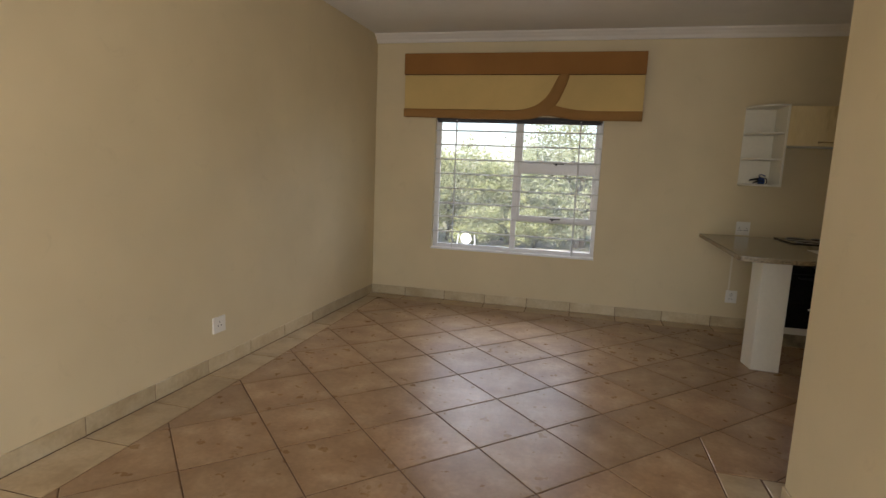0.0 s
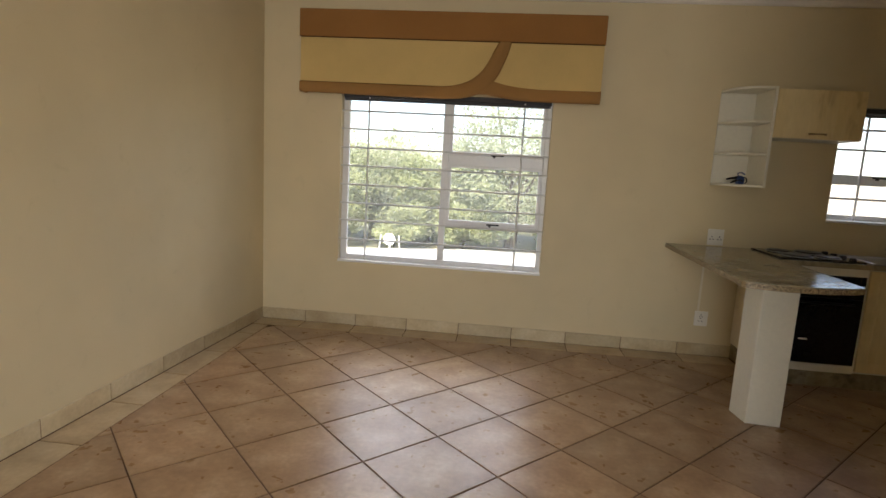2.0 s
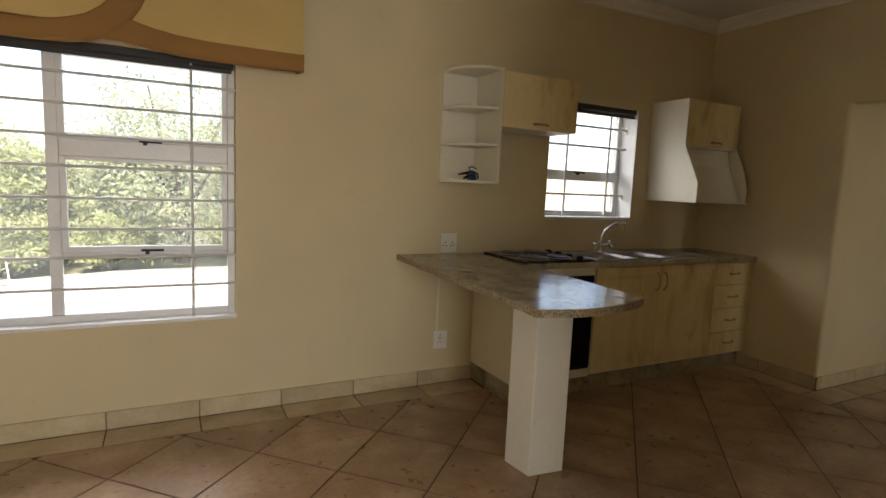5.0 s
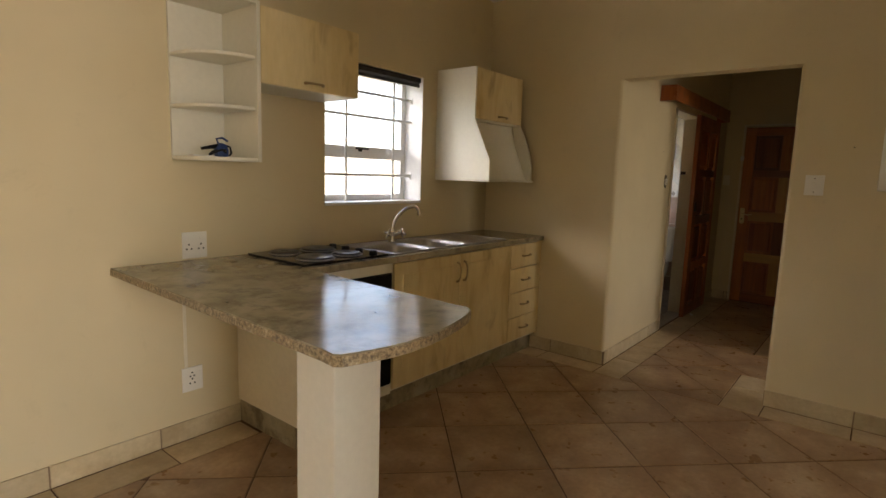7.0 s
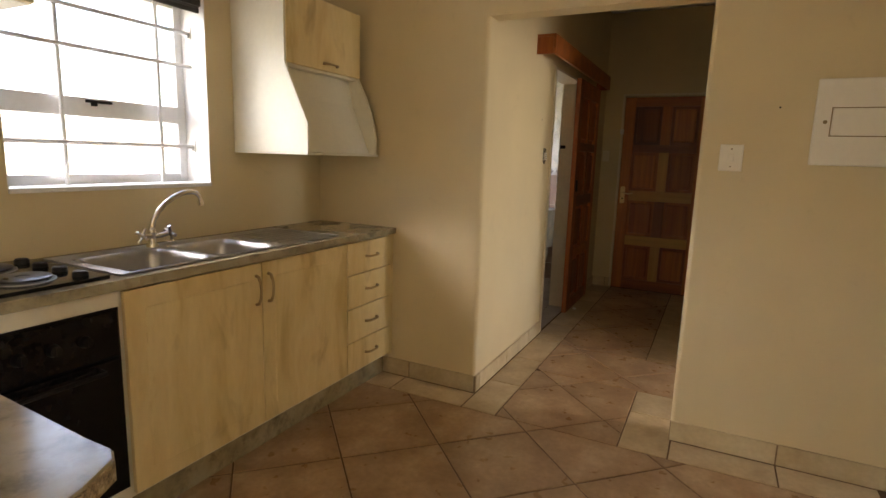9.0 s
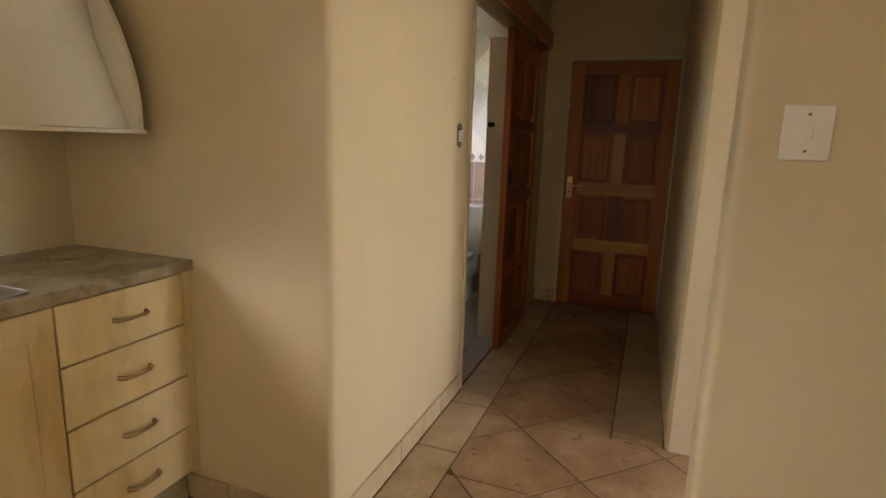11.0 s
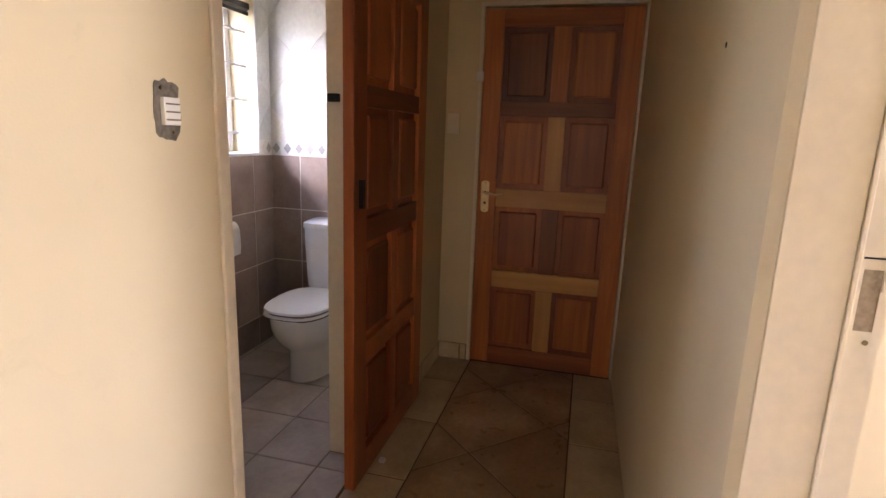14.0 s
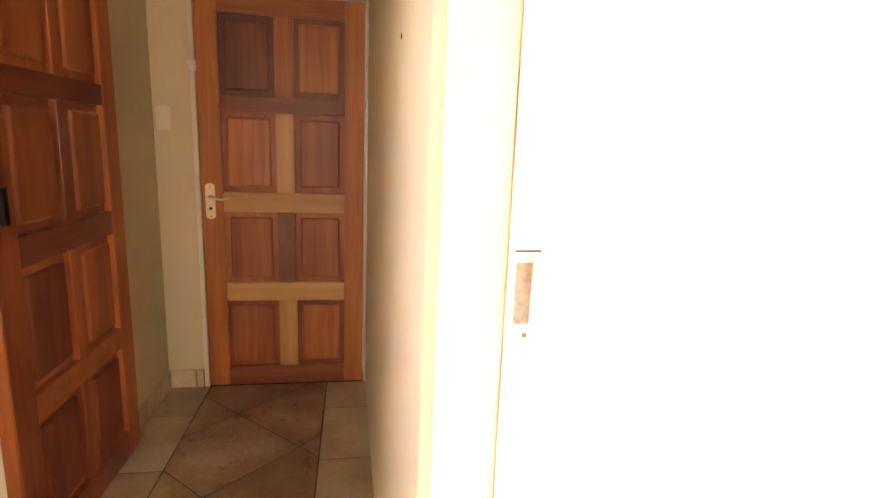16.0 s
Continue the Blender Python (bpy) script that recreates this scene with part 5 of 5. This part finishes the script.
def tiled_wall(name, along, base, a, b, hole=None):
    """Taupe tiles below, a listello of small diamonds, white diagonal tiles above. along: the wall's axis; base: its face."""
    def slab(u0, u1, v0, v1, t, bev=0.0):
        return box(u0, base - t, v0, u1, base - 0.0003, v1, bev) if along == "x" else box(base - t, u0, v0, base - 0.0003, u1, v1, bev)
    def poly(pts, t):
        return prism(bmesh.new(), pts, "y" if along == "x" else "x", base - t, base - 0.001)
    def cells(u0, u1, v0, v1):
        if not hole or u1 <= hole[0] or u0 >= hole[1] or v1 <= hole[2] or v0 >= hole[3]:
            return [(u0, u1, v0, v1)]
        out = []
        if u0 < hole[0]:
            out.append((u0, hole[0], v0, v1))
        if u1 > hole[1]:
            out.append((hole[1], u1, v0, v1))
        m0, m1 = max(u0, hole[0]), min(u1, hole[1])
        if v0 < hole[2]:
            out.append((m0, m1, v0, hole[2]))
        if v1 > hole[3]:
            out.append((m0, m1, hole[3], v1))
        return out
    bm = bmesh.new()
    for c in cells(a, b, 0.0, CEIL):
        t = 0.006
        bx(bm, *((c[0], base - t, c[2], c[1], base - 0.0003, c[3]) if along == "x" else (base - t, c[0], c[2], base - 0.0003, c[1], c[3])))
    host = structure(name, bm, PALE_GROUT, "tiled bathroom wall, taupe below and white diagonal tiles above", "tiled wall")
    for r in range(4):
        v0, v1 = max(0.0, 1.19 - 0.335 * (r + 1)), 1.19 - 0.335 * r
        u = b
        k = 0
        while u > a + 0.02:
            w = 0.20 if k == 0 else 0.325
            u0 = max(a, u - w)
            for c in cells(u0 + 0.0028, u - 0.0028, v0 + 0.0028, v1 - 0.0028):
                if c[1] - c[0] > 0.015 and c[3] - c[2] > 0.015:
                    hang_piece("wall_tile", slab(*c, 0.0078, 0.0008), BATH_LOW, host)
            u, k = u0, k + 1
    n = int((b - a) / 0.078)
    for k in range(n):
        u = b - 0.04 - k * 0.078
        for c in cells(u - 0.0385, u + 0.0385, 1.193, 1.272):
            if c[1] - c[0] > 0.07 and c[3] - c[2] > 0.07:
                hang_piece("listello_tile", slab(u - 0.0385, u + 0.0385, 1.193, 1.272, 0.0105), BATH_HIGH, host)
                hang_piece("deco_diamond", poly([(u - 0.026, 1.232), (u, 1.2), (u + 0.026, 1.232), (u, 1.264)], 0.0125), BATH_DECO, host)
    h = 0.235
    for i in range(-16, 4):
        for j in range(0, 16):
            if (i + j) % 2:
                continue
            cu, cv = b + 0.02 + h * i, 1.275 + h * j
            for c in cells(a, b, 1.275, 2.5):
                pc = clip([(cu + h, cv), (cu, cv + h), (cu - h, cv), (cu, cv - h)], c[0], c[2], c[1], c[3])
                if len(pc) >= 3 and area(pc) > 0.001:
                    q = inset(pc, 0.003)
                    if len(q) >= 3:
                        hang_piece("wall_tile", poly(q, 0.0105), BATH_HIGH, host)


def hang_piece(name, bm, material, parent):
    ob = new(name, mesh_of(name, bm))
    ob.data.materials.append(material)
    return hang(ob, parent)


def toilet():
    ob = thing("toilet", 6.83, 5.24, 0.0, "white close-coupled porcelain toilet with the seat lid down", "toilet")
    cy, z = 5.235, 0.003
    def oval(x0, x1, w, z, n=32, power=2.4):
        cx, rx = (x0 + x1) / 2, (x1 - x0) / 2
        pts = []
        for k in range(n):
            a = 2 * math.pi * k / n
            c, s = math.cos(a), math.sin(a)
            e = (abs(c) ** power + abs(s) ** power) ** (-1 / power)
            taper = 1.0 if c > 0 else 1.0 - 0.08 * abs(c)
            pts.append((cx + rx * c * e, cy + w / 2 * s * e * taper, z))
        return pts
    bm = loft(bmesh.new(), [oval(6.665, 7.24, 0.245, z), oval(6.668, 7.24, 0.238, 0.03), oval(6.668, 7.24, 0.236, 0.155), oval(6.655, 7.24, 0.25, 0.185), oval(6.605, 7.24, 0.305, 0.225), oval(6.565, 7.24, 0.343, 0.275), oval(6.545, 7.235, 0.362, 0.33), oval(6.54, 7.23, 0.366, 0.375), oval(6.545, 7.225, 0.36, 0.388)])
    smooth(part("bowl", bm, PORCELAIN, ob), 50)
    bm = loft(bmesh.new(), [oval(6.545, 7.028, 0.36, 0.3955, power=3.0), oval(6.532, 7.028, 0.373, 0.402, power=3.0), oval(6.54, 7.028, 0.366, 0.410, power=3.0)])
    smooth(part("seat", bm, PORCELAIN, ob), 50)
    bm = loft(bmesh.new(), [oval(6.548, 7.028, 0.356, 0.419, power=3.0), oval(6.534, 7.028, 0.371, 0.426, power=3.0), oval(6.54, 7.028, 0.366, 0.436, power=3.0), oval(6.61, 7.008, 0.28, 0.442, power=3.0)])
    smooth(part("lid", bm, PORCELAIN, ob), 50)
    # dark grey ring paints the shade in the gaps below seat and lid
    smooth(part("seat_gap_shade", loft(bmesh.new(), [oval(6.556, 7.02, 0.348, 0.386, power=3.0), oval(6.556, 7.02, 0.348, 0.4215, power=3.0)]), GREY_MORTAR, ob, "dark ring for the shade in the seat and lid gaps"), 50)
    part("hinge", box(6.998, cy - 0.09, 0.4105, 7.028, cy + 0.09, 0.4175, 0.002), PORCELAIN, ob)
    bm = loft(bmesh.new(), [oval(7.078, 7.265, 0.33, 0.393, power=8), oval(7.068, 7.265, 0.345, 0.45, power=8), oval(7.058, 7.265, 0.365, 0.70, power=8), oval(7.058, 7.265, 0.367, 0.778, power=8)])
    smooth(part("cistern", bm, PORCELAIN, ob), 50)
    bm = loft(bmesh.new(), [oval(7.053, 7.266, 0.375, 0.779, power=8), oval(7.050, 7.266, 0.38, 0.79, power=8), oval(7.053, 7.266, 0.375, 0.812, power=8), oval(7.078, 7.260, 0.33, 0.822, power=6)])
    lid = smooth(part("cistern_lid", bm, PORCELAIN, ob), 50)
    part("flush_button", lathe(bmesh.new(), 7.16, cy, [(0.022, 0.8215), (0.022, 0.827), (0.016, 0.829)], 20), CHROME, lid)
    return ob


toilet()
TAUPE_PLASTIC = plain("taupe_plastic", (0.28, 0.22, 0.17), 0.4, grain=0.08)
holder = thing("toilet_roll_holder", 6.710, 5.70, 0.80, "wall-mounted paper roll holder with a hanging toilet roll", "roll holder")
for x in (6.595, 6.810):
    part("bracket", box(x, 5.655, 0.79, x + 0.016, 5.7235, 0.82, 0.004), TAUPE_PLASTIC, holder)
part("rod", tube(bmesh.new(), [(6.605, 5.668, 0.805), (6.820, 5.668, 0.805)], 0.007, 10), TAUPE_PLASTIC, holder)
roll = thing("toilet_roll", 6.715, 5.668, 0.76, "white toilet paper roll with a hanging end", "toilet roll")
smooth(part("roll", tube(bmesh.new(), [(6.655, 5.668, 0.80), (6.765, 5.668, 0.80)], 0.045, 24), PAPER, roll))
sheet = [(6.655 + 0.11 * u, 5.668 - 0.0462 - 0.004 * math.sin(3 * v), 0.80 - 0.14 * v + 0.006 * u) for v in (0, 0.25, 0.5, 0.75, 1) for u in (0, 1)]
bm = bmesh.new()
vs = [bm.verts.new(p) for p in sheet]
for k in range(4):
    bm.faces.new((vs[2 * k], vs[2 * k + 1], vs[2 * k + 3], vs[2 * k + 2]))
bmesh.ops.solidify(bm, geom=bm.faces[:], thickness=0.0015)
part("hanging_sheet", bm, PAPER, roll)


def basin():
    ob = thing("wash_basin", 6.01, 5.5, 0.7, "white porcelain wash basin on the bathroom wall", "basin")
    cx, cy = 6.01, 5.52
    def ov(rx, ry, z, n=32):
        return [(cx + rx * math.cos(2 * math.pi * k / n), min(5.723, cy + ry * math.sin(2 * math.pi * k / n)), z) for k in range(n)]
    smooth(part("bowl", loft(bmesh.new(), [ov(0.10, 0.10, 0.62), ov(0.20, 0.18, 0.68), ov(0.26, 0.22, 0.76), ov(0.275, 0.235, 0.795), ov(0.265, 0.225, 0.805), ov(0.23, 0.19, 0.80), ov(0.18, 0.14, 0.72), ov(0.05, 0.04, 0.69)]), PORCELAIN, ob), 60)
    smooth(part("pedestal", loft(bmesh.new(), [ov(0.11, 0.10, 0.003), ov(0.085, 0.08, 0.15), ov(0.08, 0.075, 0.45), ov(0.11, 0.10, 0.625)]), PORCELAIN, ob), 60)
    return ob


basin()

# ---- small thing on the shelf ----
BLUE = plain("blue_plastic", (0.02, 0.05, 0.16), 0.35, grain=0.15)
noz = thing("spray_gun", 1.50, 5.56, 1.428, "small blue and black spray gun lying on the shelf", "spray gun")
SZ = 1.4285
part("body", bevelled(prism(bmesh.new(), [(1.50, SZ), (1.552, SZ), (1.556, SZ + 0.03), (1.545, SZ + 0.058), (1.515, SZ + 0.066), (1.494, SZ + 0.04)], "y", 5.535, 5.575), 0.007), BLUE, noz)
smooth(part("barrel", tube(bmesh.new(), [(1.51, 5.555, SZ + 0.05), (1.465, 5.55, SZ + 0.042), (1.425, 5.545, SZ + 0.034)], [0.011, 0.008, 0.006], 10), BLACK_PLASTIC, noz))
smooth(part("trigger", tube(bmesh.new(), [(1.545, 5.555, SZ + 0.055), (1.570, 5.555, SZ + 0.048), (1.576, 5.555, SZ + 0.02), (1.565, 5.555, SZ + 0.006)], 0.0045, 8), BLACK_PLASTIC, noz))
smooth(part("lever", tube(bmesh.new(), [(1.512, 5.555, SZ + 0.062), (1.50, 5.55, SZ + 0.082), (1.528, 5.548, SZ + 0.088), (1.556, 5.55, SZ + 0.074)], 0.005, 8), BLUE, noz))
smooth(part("hose_loop", tube(bmesh.new(), [(1.49 + 0.04 * math.cos(radians(k)), 5.52 + 0.022 * math.sin(radians(k)), SZ + 0.008 + 0.012 * (1 + math.sin(radians(k * 1.5)))) for k in range(0, 331, 22)], 0.0045, 8), BLACK_PLASTIC, noz))
tray = thing("shelf_tray", 1.46, 5.61, 1.428, "flat white card lying on the shelf", "card")
part("card", box(1.41, 5.59, 1.4283, 1.53, 5.65, 1.436, 0.001), PAPER, tray)


# ---- garden ----
def leaf_material(name, a, b, c):
    m = Mat(name, 0.6)
    n = m.t.nodes.new("ShaderNodeNewGeometry")
    col = m.ramp(n.outputs["Random Per Island"], [(0.0, a), (0.5, b), (1.0, c)])
    m.colour(m.mix(col, m.ramp(m.noise(1.1, 3), [(0.3, (0.7,) * 3), (0.7, (1.2,) * 3)]), 1.0, "MULTIPLY"))
    tr = m.t.nodes.new("ShaderNodeBsdfTranslucent")
    mixer = m.t.nodes.new("ShaderNodeMixShader")
    mixer.inputs[0].default_value = 0.55
    src = m.b.inputs["Base Color"].links[0].from_socket
    m.t.links.new(src, tr.inputs["Color"])
    m.t.links.new(m.b.outputs[0], mixer.inputs[1])
    m.t.links.new(tr.outputs[0], mixer.inputs[2])
    m.t.links.new(mixer.outputs[0], m.t.nodes["Material Output"].inputs["Surface"])
    return m.m


LEAF_GREEN = leaf_material("leaf_green", (0.23, 0.255, 0.10), (0.35, 0.375, 0.17), (0.47, 0.49, 0.26))
LEAF_GREY = leaf_material("leaf_grey_green", (0.26, 0.29, 0.145), (0.38, 0.41, 0.23), (0.50, 0.52, 0.33))
BARK = plain("bark", (0.09, 0.07, 0.05), 0.95, grain=0.3, scale=14, relief=0.6)


SUNWARD = np.array(sd)                              # leaves turn their faces to the light


def tree(x, y, base, height, width, leaf, seed, leaves=5200, clumps=70, size=0.048, label="leafy green garden tree in sunlight", name="tree"):
    rng = np.random.default_rng(seed)
    ob = thing(name, x, y, base, label, "tree", group="garden trees")
    bm = bmesh.new()
    fork = base + height * 0.28
    tube(bm, [(x, y, base - 0.1), (x + 0.05, y, base + height * 0.15), (x + 0.02, y + 0.04, fork), (x - 0.03, y, base + height * 0.62)], [height * 0.045, height * 0.036, height * 0.03, height * 0.012], 8)
    part("trunk", bm, BARK, ob)
    centres = []
    while len(centres) < clumps:
        p = rng.uniform(-1, 1, 3)
        r = np.linalg.norm(p)
        if r > 1 or r < 0.35:
            continue
        lump = 1 + 0.25 * math.sin(3 * p[0] + seed) * math.cos(2.5 * p[1] + seed)
        centres.append((x + p[0] * width / 2 * lump, y + p[1] * width / 2 * lump, base + height * 0.58 + p[2] * height * 0.44 * lump))
    for k in range(6):
        c = centres[k * 7 % clumps]
        mid = ((x + c[0]) / 2, (y + c[1]) / 2 + 0.1, (fork + c[2]) / 2 - 0.1)
        part("limb", tube(bmesh.new(), [(x, y, fork - 0.1), mid, c], [height * 0.02, height * 0.013, height * 0.004], 6), BARK, ob)
    verts, faces = [], []
    per = leaves // clumps
    for c in centres:
        spread = rng.uniform(0.18, 0.42) * width / 4.2
        pts = rng.normal(0, 1, (per, 3)) * spread * np.array((1, 1, 0.75)) + np.array(c)
        for p in pts:
            n = rng.normal(0, 0.55, 3) + SUNWARD
            u = np.cross(n, rng.normal(0, 1, 3))
            u /= np.linalg.norm(u)
            v = np.cross(n, u)
            v /= np.linalg.norm(v)
            s = size * rng.uniform(0.6, 1.4)
            n0 = len(verts)
            verts += [tuple(p - u * s), tuple(p + v * s * 0.42), tuple(p + u * s), tuple(p - v * s * 0.42)]
            faces.append((n0, n0 + 1, n0 + 2, n0 + 3))
    me = bpy.data.meshes.new("crown")
    me.from_pydata(verts, [], faces)
    crown = new("crown", me)
    me.materials.append(leaf)
    hang(crown, ob)
    tagged(crown, kind="stuff")
    return ob


G = -0.55
tree(-3.7, 15.2, G, 2.6, 3.0, LEAF_GREEN, 3, leaves=18000, clumps=110)
tree(-5.9, 15.6, G, 2.6, 3.4, LEAF_GREEN, 5, leaves=18000, clumps=110)
tree(-2.2, 15.9, G, 2.1, 2.4, LEAF_GREEN, 8, leaves=13000, clumps=90)
tree(0.0, 15.4, G, 3.9, 3.6, LEAF_GREY, 11, leaves=15000, clumps=100, label="airy grey-green garden tree in sunlight")
tree(2.2, 16.6, G, 3.6, 3.6, LEAF_GREY, 13, leaves=15000, clumps=100, label="airy grey-green garden tree in sunlight")
tree(-1.0, 17.4, G, 2.4, 3.4, LEAF_GREY, 17, leaves=13000, clumps=90, label="airy grey-green garden tree in sunlight")
tree(-8.6, 16.0, G, 3.4, 3.6, LEAF_GREEN, 19)
tree(-11.5, 17.0, G, 3.6, 4.0, LEAF_GREEN, 23)
for k, (x, y, h, w) in enumerate(((-4.6, 13.6, 1.2, 1.6), (-2.9, 14.2, 1.1, 1.6), (-6.8, 13.9, 1.3, 1.9), (-1.2, 14.7, 1.1, 1.5), (1.3, 14.9, 1.3, 1.8), (-9.0, 14.2, 1.3, 2.0))):
    tree(x, y, G, h, w, LEAF_GREEN, 40 + k, leaves=6000, clumps=50, size=0.042, label="low green shrub beside the driveway", name="shrub")

dish = thing("satellite_dish", -2.6, 13.2, G, "white round satellite dish on a short post outside", "satellite dish")
DISH = plain("dish_white", (0.8, 0.8, 0.8), 0.4, grain=0.03)
bm = bmesh.new()
rings = []
for r, d in ((0.012, 0.0), (0.07, 0.008), (0.115, 0.02), (0.135, 0.03)):
    rings.append([(-2.70 + r * math.cos(2 * math.pi * k / 28), 12.9 - d, -0.19 + r * math.sin(2 * math.pi * k / 28)) for k in range(28)])
loft(bm, rings)
bmesh.ops.solidify(bm, geom=bm.faces[:], thickness=0.012)
smooth(part("reflector", bm, DISH, dish), 60)
part("post", tube(bmesh.new(), [(-2.70, 12.95, G + 0.04), (-2.70, 12.95, -0.2)], 0.022, 10), DISH, dish)
for s in (-1, 1):
    part("strut", tube(bmesh.new(), [(-2.70 + s * 0.24, 12.92, -0.5), (-2.70 + s * 0.20, 12.92, -0.1)], 0.012, 8), DISH, dish)

BOUNDARY = paint("boundary_wall_paint", (0.62, 0.57, 0.45), 0.8)
structure("wall_boundary", box(2.55, 8.5, -0.56, 14.0, 8.72, 1.56), BOUNDARY, "pale painted garden boundary wall", "garden wall")

# ---- floor and skirting pieces ----
lay_floor()
strip(-2.352, 5.525, 1.69, BACK_Y - 0.011, "x", -0.107)
for k in range(-13, 8):
    # the left border tapers with the askew wall
    y0, y1 = max(-2.6, 2.956 + 0.4596 * k), min(5.52, 2.956 + 0.4596 * (k + 1))
    if y1 - y0 > 0.03:
        w0, w1 = [(-2.35 - 0.17 * (5.74 - y) / 4.54 if y > 1.2 else -2.52 - 0.14 * (1.2 - y) / 3.8) + 0.011 for y in (y0, y1)]
        lay("border_tile", tile_mesh("border", [(w0, y0), (-2.2, y0), (-2.2, y1), (w1, y1)]), BORDER_TILE, floor)
strip(3.795, 2.72, KIT_X - 0.011, 3.545, "y", 3.10)
strip(3.795, 3.545, 4.52, 3.77, "x", 4.22)
strip(3.795, 4.40, 5.285, HALL_L - 0.011, "x", 4.222)
strip(3.795, HALL_L - 0.011, KIT_X - 0.011, 5.24, "y", 5.065)
strip(5.285, 4.40, END_X, HALL_L - 0.003, "x", 6.504)
strip(5.09, HALL_R - 0.02, END_X, 3.785, "x", 6.52)
strip(0.66, -2.6, 0.862, 2.72, "y", 2.3)
strip(0.867, 2.518, 3.79, 2.718, "x", 1.2)
skirting("skirting_back", 1.70, BACK_Y, -2.352, BACK_Y, 1.70 + 0.107 - 0.4596 * 3)
skirting("skirting_left", -2.353, 5.72, -2.52, 1.2, 0.45)
skirting("skirting_left_rear", -2.52, 1.2, -2.66, -2.6, 0.3)
skirting("skirting_kitchen", KIT_X, HALL_L, KIT_X, 5.24, 0.435)
skirting("skirting_passage_left", 5.275, HALL_L, KIT_X, HALL_L, 0.30)
skirting("skirting_passage_right", KIT_X, PIER[1], KIT_X, 3.555, 0.60)
skirting("skirting_hall_left", END_X, HALL_L, 6.17, HALL_L, 0.35)
skirting("skirting_hall_end", END_X, 4.432, END_X, HALL_L, 0.5)
skirting("skirting_pier", PIER[0], -2.6, PIER[0], PIER[1], 0.2)
skirting("skirting_side_room", SIDE_X, 0.0, SIDE_X, 3.385, 0.2)
tiled_wall("wall_tiles_bath_back", "x", BACK_Y, 5.16, END_X - 0.012, BWIN)
tiled_wall("wall_tiles_bath_end", "y", END_X, HALL_L + 0.165, BACK_Y)
